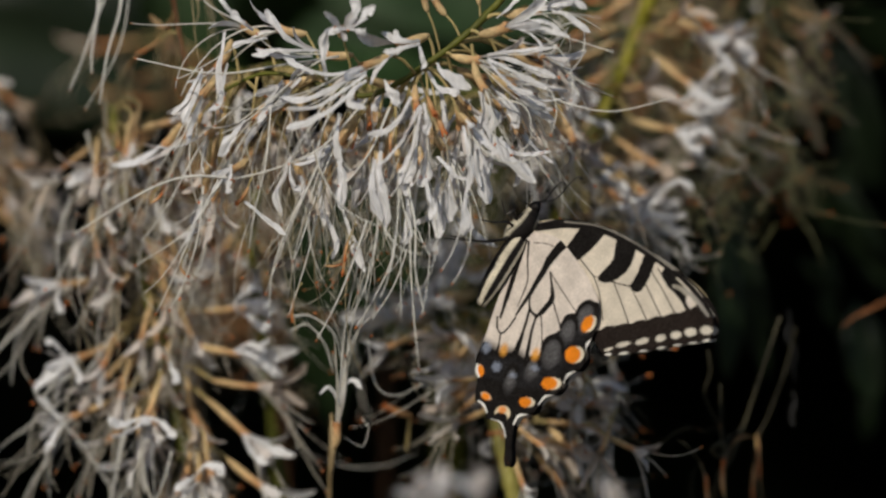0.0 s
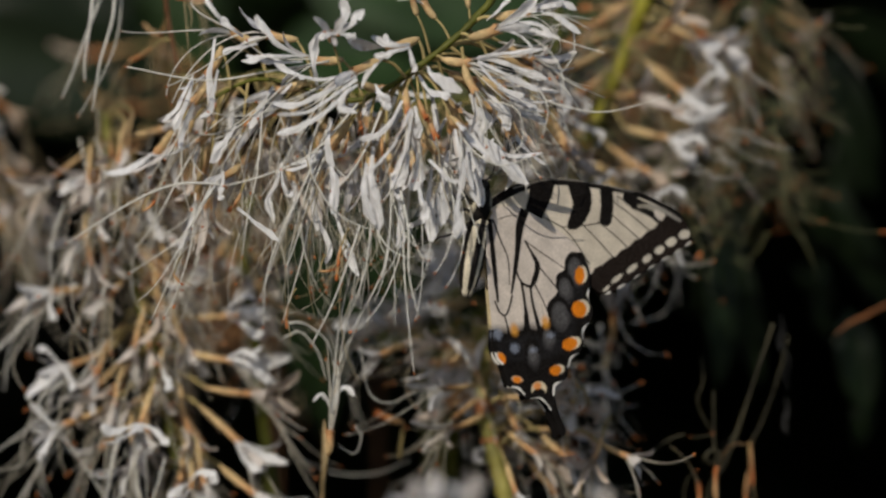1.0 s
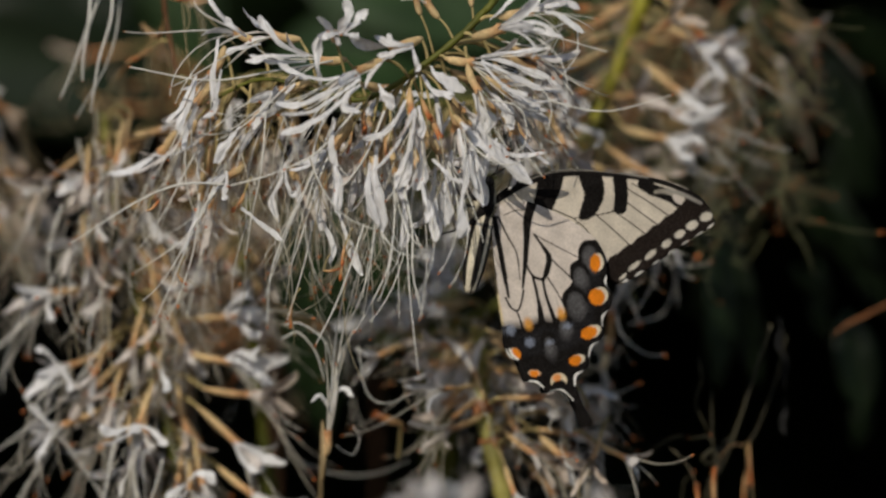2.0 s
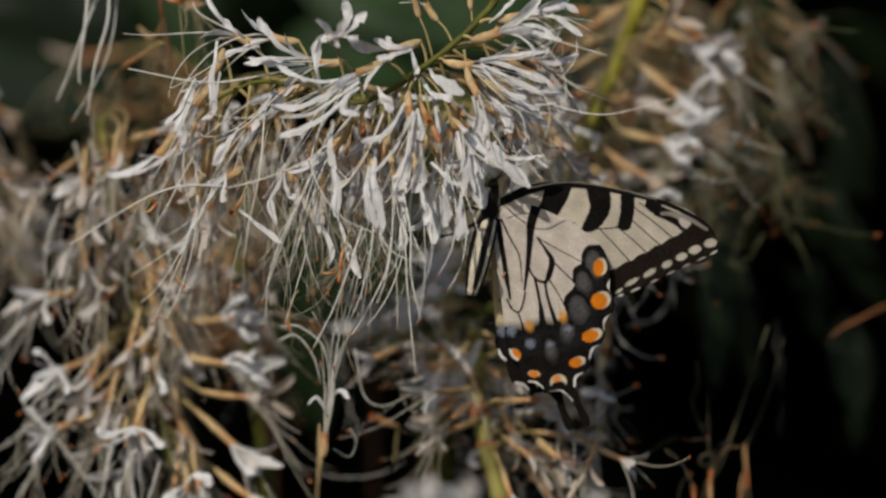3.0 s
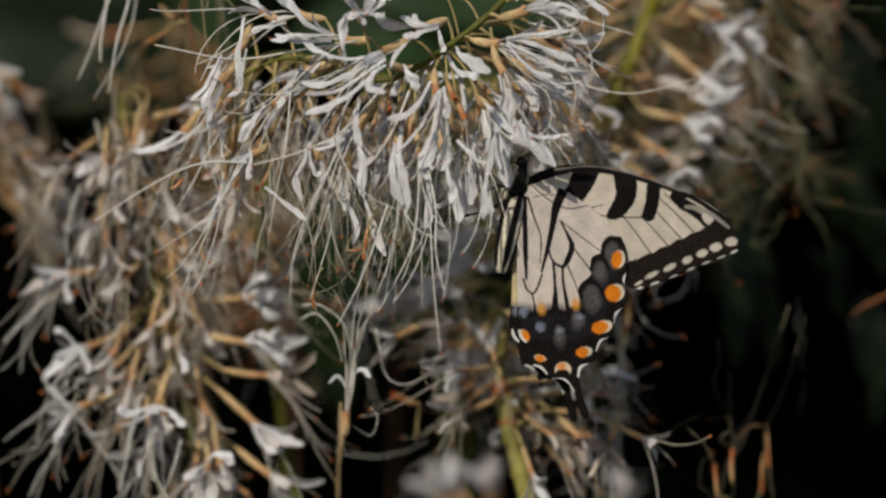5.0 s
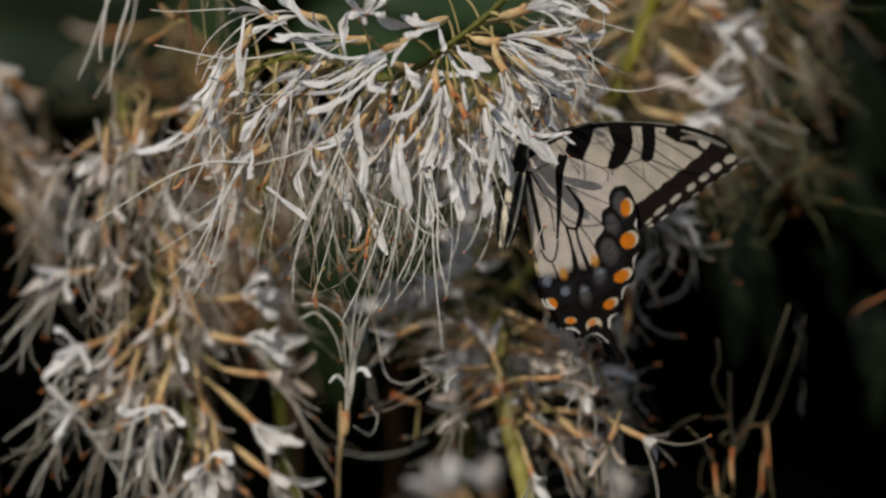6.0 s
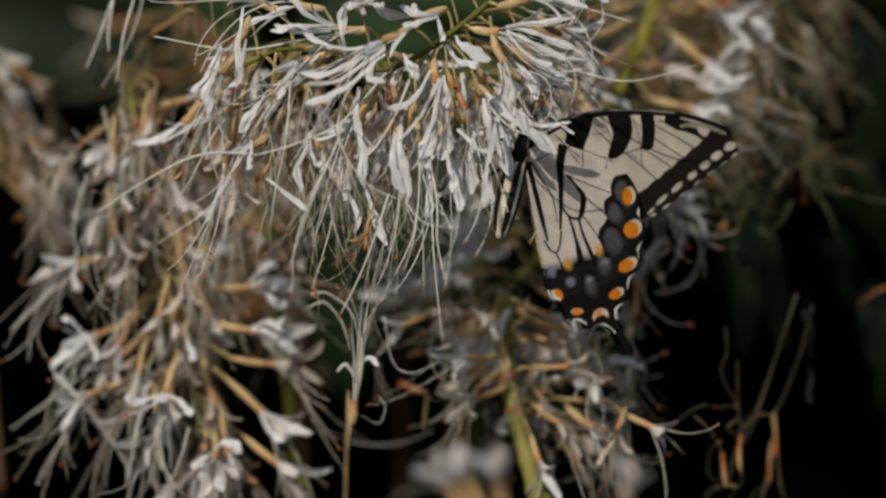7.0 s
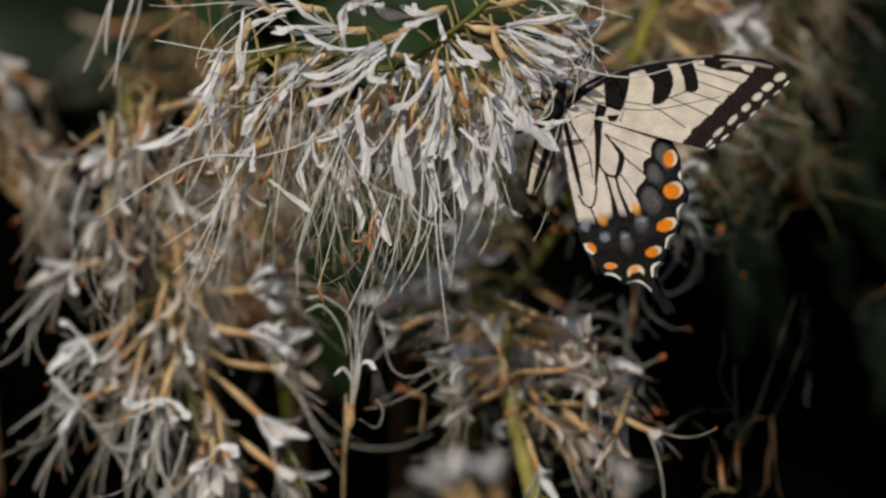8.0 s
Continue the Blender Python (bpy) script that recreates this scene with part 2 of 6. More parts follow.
def ribbon(ob, foot, rng, points, half, tone=1.0, cup=0.35):
    """A long clawed petal along a curve: narrow foot, crumpled blade with an uneven edge, curled tip."""
    nl, nw = 20, 7
    p = spline([np.array(q, float) for q in points], nl) - foot
    tan = np.gradient(p, axis=0)
    face = unit(np.array((rng.uniform(-0.6, 0.4), -1, rng.uniform(-0.1, 0.8))))
    verts, cols = [], []
    half = 0.8 * half
    seed, twist, peak = rng.uniform(0, 90), rng.uniform(-1.0, 1.0), rng.uniform(0.62, 0.85)
    for i in range(nl):
        s = i / (nl - 1)
        t = unit(tan[i])
        ac = unit(np.cross(t, face))
        nrm = np.cross(ac, t)
        a = twist * (s - 0.5)
        ac, nrm = ac * math.cos(a) + nrm * math.sin(a), nrm * math.cos(a) - ac * math.sin(a)
        swell = max(0.0, min(1.0, s / peak)) ** 1.6
        w = (0.36 + (half - 0.36) * swell) * (1 - (max(0, s - peak) / (1 - peak)) ** 3 * 0.72)
        for j in range(nw):
            x = j / (nw - 1) * 2 - 1
            rag = noise.noise(Vector((s * 5.5 + seed, x * 0.9, seed * 0.37)))
            fold = noise.noise(Vector((s * 3.0, x * 2.6 + seed, 4.0)))
            lift = cup * w * (0.5 - abs(x) ** 1.5) + 0.75 * w * fold * (0.3 + swell) + 1.2 * half * max(0, s - 0.8) * rag
            verts.append(p[i] + ac * w * x * (1 + 0.55 * rag) + nrm * lift + t * 0.8 * half * fold * s ** 4)
            cols.append(WHITE * tone * (0.93 + 0.08 * s))
    faces = [(i * nw + j, i * nw + j + 1, (i + 1) * nw + j + 1, (i + 1) * nw + j) for i in range(nl - 1) for j in range(nw - 1)]
    m = len(verts)
    back = [q + face * 0.08 for q in verts]
    faces += [tuple(k + m for k in f)[::-1] for f in faces[:]]
    rim = [i * nw for i in range(nl)] + [(nl - 1) * nw + j for j in range(1, nw)] + [i * nw + nw - 1 for i in range(nl - 2, -1, -1)]
    faces += [(a, a + m, b + m, b) for a, b in zip(rim, rim[1:])]
    return part("petal", mesh_of("petal", verts + back, faces, [PETAL], cols + cols), ob)

# ---------------------------------------------------------------- ground and the dark shrub behind
def ground():
    n = 40
    edge = np.concatenate([-np.geomspace(900, 0.4, n // 2), [0], np.geomspace(0.4, 900, n // 2)])
    verts = [(x * 1000, y * 1000, 30 * math.sin(x * 2.3) * math.cos(y * 1.7) if abs(x) < 8 and abs(y) < 8 else 0) for y in edge for x in edge]
    m = len(edge)
    faces = [(j * m + i, j * m + i + 1, (j + 1) * m + i + 1, (j + 1) * m + i) for j in range(m - 1) for i in range(m - 1)]
    tagged(new("ground", mesh_of("ground", verts, faces, [SOIL])), "dark bare soil under the shrub", "ground", kind="structure")


def leaf_blade(rng, length, width, tone, nl=13, nw=7):
    """A long leaflet with a folded midrib, a wavy edge and a pointed tip, along x."""
    bend, roll = rng.uniform(0.2, 0.8), rng.uniform(-0.3, 0.3)
    verts, cols, faces = [], [], []
    for i in range(nl):
        s = i / (nl - 1)
        w = width * 0.5 * (math.sin(math.pi * s ** 0.85) ** 0.8 + 0.02)
        for j in range(nw):
            x = j / (nw - 1) * 2 - 1
            z = -bend * length * 0.35 * s * s + abs(x) * w * 0.28 + 0.03 * width * math.sin(14 * s + 4 * x) + roll * x * w
            verts.append((length * s, w * x, z))
            vein = 1.35 if j == nw // 2 else 1.0 + 0.12 * math.sin(26 * s + 6 * abs(x))
            cols.append(tone * vein)
    for i in range(nl - 1):
        for j in range(nw - 1):
            a = i * nw + j
            faces.append((a, a + 1, a + nw + 1, a + nw))
    return verts, faces, cols


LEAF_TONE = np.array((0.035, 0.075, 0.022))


def leaf_at(base, towards, normal, length, width, rng, label="long shrub leaf with light and shade in its green", tone=1.0):
    # tone puts light and shade into the colour: low for shaded leaves, olive for sunlit
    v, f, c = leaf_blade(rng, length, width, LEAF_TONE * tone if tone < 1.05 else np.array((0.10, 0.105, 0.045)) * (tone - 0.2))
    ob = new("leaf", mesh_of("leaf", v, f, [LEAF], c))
    x = Vector(towards).normalized()
    z = Vector(normal).normalized()
    y = z.cross(x).normalized()
    z = x.cross(y)
    m = Matrix((x, y, z)).transposed().to_4x4()
    m.translation = Vector(base) * MM + Vector((0, 0, HEIGHT))
    ob.matrix_world = m
    rib = np.array(v).reshape(13, 7, 3)[:, 3] + np.array((0, 0, 0.3))
    rv, rf = tube(rib, np.linspace(1.1, 0.2, 13), 6)
    part("midrib", mesh_of("midrib", rv, rf, [LEAF], [c[3] * 1.5] * len(rv)), ob)
    mod = ob.modifiers.new("thickness", "SOLIDIFY")
    mod.thickness = 0.0004
    return tagged(ob, label, "leaf", "leaves of the shrub")


def thicket(name, label, count, centre, extent, rng, size, tone):
    """A mass of shrub leaves, too many to tell apart."""
    verts, faces, cols = [], [], []
    for _ in range(count):
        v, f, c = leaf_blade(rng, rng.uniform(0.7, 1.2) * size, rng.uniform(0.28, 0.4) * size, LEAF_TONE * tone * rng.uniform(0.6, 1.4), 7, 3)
        r = Euler((rng.uniform(-0.9, 0.9), rng.uniform(-0.2, 1.2), rng.uniform(0, 6.28))).to_matrix()
        q = np.array([rng.uniform(-1, 1) for i in range(3)])
        q = q / max(1.0, (abs(q) ** 3.2).sum() ** (1 / 3.2)) * rng.uniform(0.92, 1.06)
        p = np.array(centre) + np.array(extent) * q
        o = len(verts)
        verts += list(np.array(v) @ np.array(r).T + p)
        faces += [tuple(i + o for i in q) for q in f]
        cols += c
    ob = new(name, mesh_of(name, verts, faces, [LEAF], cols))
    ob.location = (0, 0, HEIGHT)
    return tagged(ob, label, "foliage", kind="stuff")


ground()
rng = random.Random(5)
# the woody stems that carry the shrub
shrub = new("shrub")
shrub.location = (0, 1.5, 0)
tagged(shrub, "dark woody stems of a tall leafy shrub", "shrub")
for x, y, lean in ((-620, -300, -0.2), (-380, 250, 0.1), (360, -150, 0.15), (640, 300, 0.2), (480, 520, -0.15), (-560, 600, 0.0)):
    path = [(x, y, -60), (x + 40 * lean, y + 20, 420), (x + 260 * lean, y - 30, 900), (x + 420 * lean, y - 120, 1400), (x + 520 * lean, y - 260, 1750)]
    part("branch", stem_mesh(path, 17, 6, 36, BROWN * 0.45), shrub)
    for k in range(4):
        c = spline(path, 40)[18 + 5 * k]
        tip = c + np.array((rng.uniform(-260, 260), rng.uniform(-200, 200), rng.uniform(120, 300)))
        if abs(tip[0]) > 280:
            part("branch", stem_mesh([c, (c + tip) / 2 + np.array((0, 0, -30)), tip], 7, 2.5, 18, BROWN * 0.45), shrub)
# leafy roof, added out of view to shade the hollow behind the flowers, and back
thicket("foliage", "unseen leafy roof added to shade the hollow", 3000, (100, 1150, 430), (1080, 800, 200), rng, 190, 0.9)
# the back's leaf colour is cut to 0.12 to stand for deep shade
thicket("foliage", "leaves at the back of the shrub, coloured dark for deep shade", 6500, (0, 2150, -180), (1000, 280, 940), rng, 190, 0.12)

# single leaves that show between the flowers; the last number colours in light and shade
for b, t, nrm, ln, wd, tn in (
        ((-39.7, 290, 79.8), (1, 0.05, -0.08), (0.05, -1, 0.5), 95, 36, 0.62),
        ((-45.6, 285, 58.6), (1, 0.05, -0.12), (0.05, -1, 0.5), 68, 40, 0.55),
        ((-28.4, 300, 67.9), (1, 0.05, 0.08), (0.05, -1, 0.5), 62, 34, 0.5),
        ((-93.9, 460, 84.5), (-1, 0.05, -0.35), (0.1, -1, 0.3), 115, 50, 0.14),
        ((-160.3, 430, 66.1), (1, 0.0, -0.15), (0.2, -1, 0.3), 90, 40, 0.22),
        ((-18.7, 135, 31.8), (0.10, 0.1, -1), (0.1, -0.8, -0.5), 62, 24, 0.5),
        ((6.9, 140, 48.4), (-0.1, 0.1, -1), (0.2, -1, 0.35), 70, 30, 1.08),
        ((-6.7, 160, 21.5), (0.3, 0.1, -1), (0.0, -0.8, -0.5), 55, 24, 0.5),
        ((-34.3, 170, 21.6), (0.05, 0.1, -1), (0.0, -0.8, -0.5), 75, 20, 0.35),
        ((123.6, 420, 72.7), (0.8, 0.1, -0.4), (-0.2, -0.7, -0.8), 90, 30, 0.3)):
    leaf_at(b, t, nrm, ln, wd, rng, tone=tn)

# drooping leaves at the edge of the hollow, seen from below, more shade put into their colour
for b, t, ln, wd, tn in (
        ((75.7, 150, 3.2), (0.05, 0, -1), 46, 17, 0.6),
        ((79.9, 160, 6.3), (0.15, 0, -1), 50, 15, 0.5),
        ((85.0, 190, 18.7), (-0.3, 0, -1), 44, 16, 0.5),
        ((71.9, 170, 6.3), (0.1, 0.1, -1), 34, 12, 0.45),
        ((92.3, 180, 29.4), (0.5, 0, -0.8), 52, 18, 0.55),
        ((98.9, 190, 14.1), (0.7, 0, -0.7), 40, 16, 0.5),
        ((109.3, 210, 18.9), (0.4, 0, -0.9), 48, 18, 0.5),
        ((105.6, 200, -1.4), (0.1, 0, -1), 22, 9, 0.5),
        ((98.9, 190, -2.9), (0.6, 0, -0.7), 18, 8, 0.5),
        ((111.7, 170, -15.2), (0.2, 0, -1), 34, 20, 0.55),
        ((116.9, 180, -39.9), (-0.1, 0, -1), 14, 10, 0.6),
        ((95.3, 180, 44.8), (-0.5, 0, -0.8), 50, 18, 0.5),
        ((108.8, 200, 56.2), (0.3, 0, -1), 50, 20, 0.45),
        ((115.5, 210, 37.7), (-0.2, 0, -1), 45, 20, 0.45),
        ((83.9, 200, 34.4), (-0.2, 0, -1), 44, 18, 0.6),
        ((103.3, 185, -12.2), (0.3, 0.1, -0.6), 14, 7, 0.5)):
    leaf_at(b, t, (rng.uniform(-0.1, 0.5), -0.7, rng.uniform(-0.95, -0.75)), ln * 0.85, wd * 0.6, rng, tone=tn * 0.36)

# ---------------------------------------------------------------- the flower spike in focus, on which the butterfly sits
rng = random.Random(11)
MAIN = [(-56.4, 19, 39), (-44.3, 15, 43.9), (-31.5, 9, 41.2), (-20.2, 4, 38), (-11.8, 2, 40.8), (-3.4, 0, 46.3), (5, 0, 52.6), (10.9, 2, 58.3)]
main, mfoot = spike_at(MAIN, "white flower spike in full bloom with long threads, bowed over", 1.25, 0.45, GREEN * 0.45,
                       [(17, 8, 67.6), (32.7, 60, 111.5), (300, 260, 160), (430, 480, -400), (440, 520, -1200)])


def bloom(foot, base, tip, lean=0.0, **more):
    """A flower of the main spike, from its foot on the stem; the calyx runs from base to tip."""
    d = unit(np.array(tip, float) - np.array(base, float) + np.array((0, lean, 0)))
    return flower(main, rng, foot, base, d, origin=mfoot, **more)


bloom((-6.9, 0, 43.5), (-13.1, -4, 48.1), (-20.1, -7, 44.8), size=1.0, reach=36, droop=0.75, stamens=10, petals=2, thick=0.19)
bloom((-17.4, 4, 38), (-22.2, 5, 48.4), (-29.3, 5, 48.2), size=0.9, reach=34, droop=0.7, stamens=3, petals=2)
bloom((-2, 0, 46.3), (-3.4, 1, 53.1), (-10.1, -3, 50.7), size=1.0, reach=14, stamens=2, droop=0.5, petals=2)
bloom((0.8, 0, 48.4), (2, -3, 47.9), (10.3, -6, 46.5), size=1.0, reach=28, droop=0.5, stamens=8, petals=2, thick=0.18)
bloom((7.1, 0, 54), (8.9, -3, 53), (16.9, -7, 55.2), size=1.1, reach=30, droop=0.5, stamens=4, petals=2)
bloom((10, 2, 56.9), (15.5, -1, 57.8), (26, -2, 59.7), size=1.1, reach=26, droop=0.6, stamens=3, petals=2)
bloom((7.1, -2, 50.5), (7.5, -6, 46.2), (9.9, -9, 40.3), size=0.9, reach=24, stamens=3, droop=0.7, petals=2)
bloom((-3.4, 0, 44.9), (3.9, -9, 33.6), (7.5, -14, 29.6), size=0.7, reach=26, stamens=2, droop=0.7, petals=2)
bloom((-5.5, -2, 42.8), (-6.8, -6, 40.6), (-6.4, -9, 35.7), size=0.9, wilt=0.3, reach=36, stamens=4, orange=0.9, petals=2)
bloom((-4.1, -1, 43.5), (-3.8, -5, 37.8), (-1.3, -8, 31.5), size=0.7, wilt=0.9, reach=20, stamens=1, petals=0, orange=1.0)
bloom((-3.4, -1, 43.5), (-1.7, -5, 34.3), (0.6, -7, 28), size=0.8, wilt=0.8, reach=20, stamens=1, petals=0, orange=1.0)
bloom((-21.6, 4, 36.9), (-25.1, 0, 53.1), (-24.7, -16, 56.2), size=0.8, reach=12, stamens=2, droop=0.4, petals=5)
bloom((-0.6, 4, 48.5), (-3.8, 4, 58.8), (-5.1, 4, 63.8), size=0.7, reach=16, stamens=1, petals=1)
bloom((4.4, 5, 52.4), (0.8, 6, 58), (-2, 7, 62), size=0.7, reach=16, stamens=1, petals=1)
bloom((9.3, 4, 57.7), (9, 4, 60.5), (9.5, 5, 66.1), size=0.7, reach=16, stamens=1, petals=2)
bloom((-18.8, 3, 36.6), (-18.8, 0, 34.4), (-18, -3, 28.1), size=0.7, wilt=0.9, reach=18, stamens=1, petals=0, orange=1.0)
bloom((-17.4, 3, 37.7), (-22.3, 6, 33.2), (-25.8, 6, 26.8), size=0.9, reach=40, stamens=4, petals=2)
bloom((-14.6, 3, 39.4), (-16.7, 2, 25.4), (-16.2, 0, 19.7), size=0.8, reach=38, stamens=4, petals=4)
bloom((-11.8, 3, 40.8), (-11.7, -2, 26), (-10.6, -3, 19.7), size=0.8, reach=40, stamens=4, petals=2)
bloom((-9, 3, 42.2), (-6.2, 4, 26.8), (-5, 2, 21.2), size=0.8, reach=40, stamens=4, petals=2)
bloom((-6.2, 4, 43.6), (-2, 6, 28.9), (0.8, 2, 24), size=0.8, reach=36, stamens=3, petals=2)
bloom((-3.4, 5, 45.1), (2.3, 10, 39.6), (6.5, 12, 34.7), size=0.9, reach=34, stamens=3, petals=2)
bloom((-0.6, 6, 46.5), (9.3, 12, 39.6), (15, 14, 35.4), size=0.9, reach=32, stamens=3, petals=2)
bloom((2.2, 6, 49.3), (12.1, 14, 45.3), (19.2, 16, 42.5), size=0.9, reach=30, stamens=3, droop=0.8, petals=2)
bloom((5.1, 6, 52.1), (16.3, 12, 50.2), (22.7, 14, 49.5), size=0.9, reach=28, stamens=3, droop=0.8, petals=2)
bloom((-27.3, 7, 40.1), (-31.5, 8, 43), (-38.6, 9, 40.9), size=0.9, reach=34, stamens=3, droop=0.9, petals=2)
bloom((-29.4, 8, 40.8), (-33.7, 12, 53.7), (-41.4, 12, 55.1), size=0.9, reach=30, stamens=3, petals=2)
bloom((-31.5, 9, 41.2), (-37.2, 12, 38.2), (-42.8, 12, 34), size=0.9, reach=36, stamens=3, petals=2)
bloom((-41.5, 14, 43.6), (-44.4, 16, 53.1), (-50, 16, 55.9), size=0.9, reach=30, stamens=3, petals=2)
bloom((-40, 13, 43.3), (-43.6, 14, 36.8), (-48.5, 12, 29.5), size=0.8, wilt=0.4, reach=34, stamens=2, petals=1, orange=0.9)
bloom((-50.7, 17, 41.5), (-52.9, 18, 52.5), (-56.4, 18, 45.4), size=0.9, reach=34, stamens=3, orange=0.8, petals=2)
bloom((-54.3, 18, 40), (-56.4, 18, 44), (-61.4, 18, 36.9), size=0.9, reach=32, stamens=3, petals=2)
bloom((-46.4, 15, 43.1), (-48.5, 14, 22.7), (-52.7, 12, 19.9), size=0.8, reach=36, stamens=3, petals=2)
bloom((-52.2, 18, 40.9), (-54.3, 18, 34.1), (-58.5, 18, 29.1), size=0.9, reach=36, stamens=3, petals=2)

# withered bits caught among the threads
for b0, t0, sz in (((-18.1, 0, 35.8), (-17.8, -2, 29.2), 0.6), ((-23.4, 0, 2.2), (-24.3, -2, -2.9), 0.55), ((-24.1, 0, -2), (-24.9, -2, -6.6), 0.5), ((-21.3, -2, 30.2), (-22.6, -3, 25), 0.55),
                   ((-13.1, -2, 28.8), (-12.6, -4, 21.1), 0.55), ((-29.3, 3, -4.1), (-26.1, 2, -3.8), 0.4), ((-37.1, 6, -12.5), (-37.4, 8, -21), 0.6), ((-48.3, 6, 15.6), (-50.4, 4, 12.5), 0.6),
                   ((-73.1, 10, 11.4), (-71.7, 10, 12.5), 0.4), ((-65.6, 10, -4.1), (-64.5, 10, -5.5), 0.4)):
    flower(main, rng, np.array(b0) + np.array((2, 3, 4)), b0, np.array(t0) - np.array(b0), sz, 0.95, 2, 12, 0.8, 0.8, 0, 0.14, 0.9, mfoot, slim=0.8)

# the long threads that stand out
for pts, r in (
        (((-25.8, 2, 47.8), (-39.7, -2, 45.6), (-56.4, -4, 43.4), (-76, -3, 47.1)), 0.34),
        (((-52.4, 0, 17.6), (-63.5, -3, 17.9), (-74.6, -5, 13.8), (-91.3, -6, 3.6)), 0.38),
        (((-18.7, -6, 37.1), (-29.8, -10, 25.2), (-40.9, -10, 20), (-52.1, -8, 17.1)), 0.32),
        (((24.6, -4, 38.6), (31.5, -7, 35.7), (42.6, -8, 34), (57.9, -9, 37.6)), 0.26),
        (((24.6, 0, 53.3), (33.7, -3, 56), (34.6, -6, 48.3), (30.6, -6, 42.7)), 0.24),
        (((-27.7, -8, 35), (-30.9, -11, 22.4), (-24.9, -12, 10.6), (-15.6, -12, 5.4)), 0.26),
        (((-25.7, -6, 32.9), (-31.9, -10, 18.2), (-38.1, -10, 4.3), (-43.7, -9, -11)), 0.24)):
    loose_thread(main, mfoot, rng, pts, r)
for pts, r in (
        (((-8.6, -8, 15.5), (-6.8, -10, 5.7), (-6.8, -10, -5.4), (-4.5, -9, -16)), 0.36),
        (((-18.7, -8, 7.1), (-21.5, -9, -1.3), (-25.9, -9, -12.4), (-31.2, -9, -22.6)), 0.30),
        (((-11.7, -6, 4.3), (-13.1, -6, -4), (-18, -6, -13.8), (-21.5, -6, -19.4)), 0.26),
        (((-33.5, 0, 15.5), (-38.3, -2, 5.7), (-42.2, -2, -5.5), (-43.1, -2, -18)), 0.22),
        (((-42.6, 0, 35.1), (-43.9, -4, 21.1), (-46.4, -4, 9.9), (-48.1, -4, -0.6)), 0.22),
        (((-55.2, 0, 18.3), (-57.9, -3, 12.7), (-63.4, -4, 4.3), (-76, -4, -4.1)), 0.24),
        (((-8.2, -4, 2.9), (-7.8, -6, -8.2), (-6.8, -6, -20.8), (-5.9, -6, -29.9)), 0.24),
        (((-31.4, 2, 8.5), (-33.1, 2, 0.1), (-35.6, 2, -8.3), (-38.4, 2, -16.7)), 0.22)):
    loose_thread(main, mfoot, rng, pts, r)
for pts, r in (
        (((-59.5, 4, 15.6), (-60.9, 4, 2.9), (-64.4, 4, -8.3), (-67.9, 4, -15.3)), 0.22),
        (((10.6, -6, 37.8), (20.3, -9, 35), (21.5, -9, 26.6), (16.9, -9, 23.1)), 0.22),
        (((13.4, -4, 43.4), (24.5, -8, 40.6), (28, -9, 35), (26.6, -9, 28)), 0.24),
        (((16.2, -4, 51.8), (24.6, -6, 50.4), (30.1, -6, 53.2), (28, -6, 48.3)), 0.24),
        (((-13.1, -8, 35), (-17.3, -10, 25.2), (-22.1, -10, 18.2), (-25.6, -10, 15.5)), 0.36),
        (((-6.1, -8, 33.6), (-8.2, -10, 22.4), (-11, -10, 15.5), (-13.1, -10, 12.7)), 0.34),
        (((-25.7, -6, 33.6), (-27, -9, 26.6), (-24.2, -9, 21), (-21.7, -9, 18.5)), 0.24),
        (((6.4, -12, 28.6), (10.6, -14, 23.8), (16.8, -15, 21), (24.4, -15, 23.5)), 0.26)):
    loose_thread(main, mfoot, rng, pts, r)
for k in range(62):        # threads hanging in a loose curtain below the bloom
    x, y, z = rng.uniform(-54, 2), rng.uniform(-7, 18), rng.uniform(8, 36)
    old = rng.random() ** 0.8
    path = thread(rng, (x, y, z), (rng.uniform(-0.7, 0.4), rng.uniform(-0.3, 0.3), -1), rng.uniform(18, 46), 0.35, rng.uniform(0.1, 1.5))
    part("stamen", filament_mesh(path - mfoot, rng.uniform(0.08, 0.19), old, rng.uniform(0.5, 0.9) if rng.random() < 0.5 else 0, rng), main)

# petals that stand out one by one
for pts, w in (
        (((-20.3, -8, 44.2), (-28.7, -11, 43), (-35.6, -11, 45.1), (-39.1, -11, 47.2)), 0.9),
        (((-18.9, -9, 43.7), (-27.3, -12, 39.5), (-34.2, -12, 36.7), (-39.8, -12, 37.4)), 1.25),
        (((-18.9, -10, 43), (-27.9, -13, 36.7), (-32.8, -13, 34.6), (-38.4, -13, 34.6)), 0.8),
        (((-18.9, -12, 41.6), (-27.2, -15, 34.6), (-32.8, -15, 31.5), (-38.6, -15, 29.6)), 1.2),
        (((-32.3, -2, 48.8), (-38.5, -5, 52.2), (-42, -5, 56.4), (-43.7, -5, 59.2)), 1.5),
        (((-31.6, -3, 49.1), (-38.5, -6, 49.1), (-42.7, -6, 49), (-47.2, -6, 47.9)), 1.3),
        (((-32.3, -1, 47.7), (-38.6, -4, 47.6), (-42.7, -4, 48.1), (-46.2, -4, 49.4)), 0.9)):
    ribbon(main, mfoot, rng, pts, w)
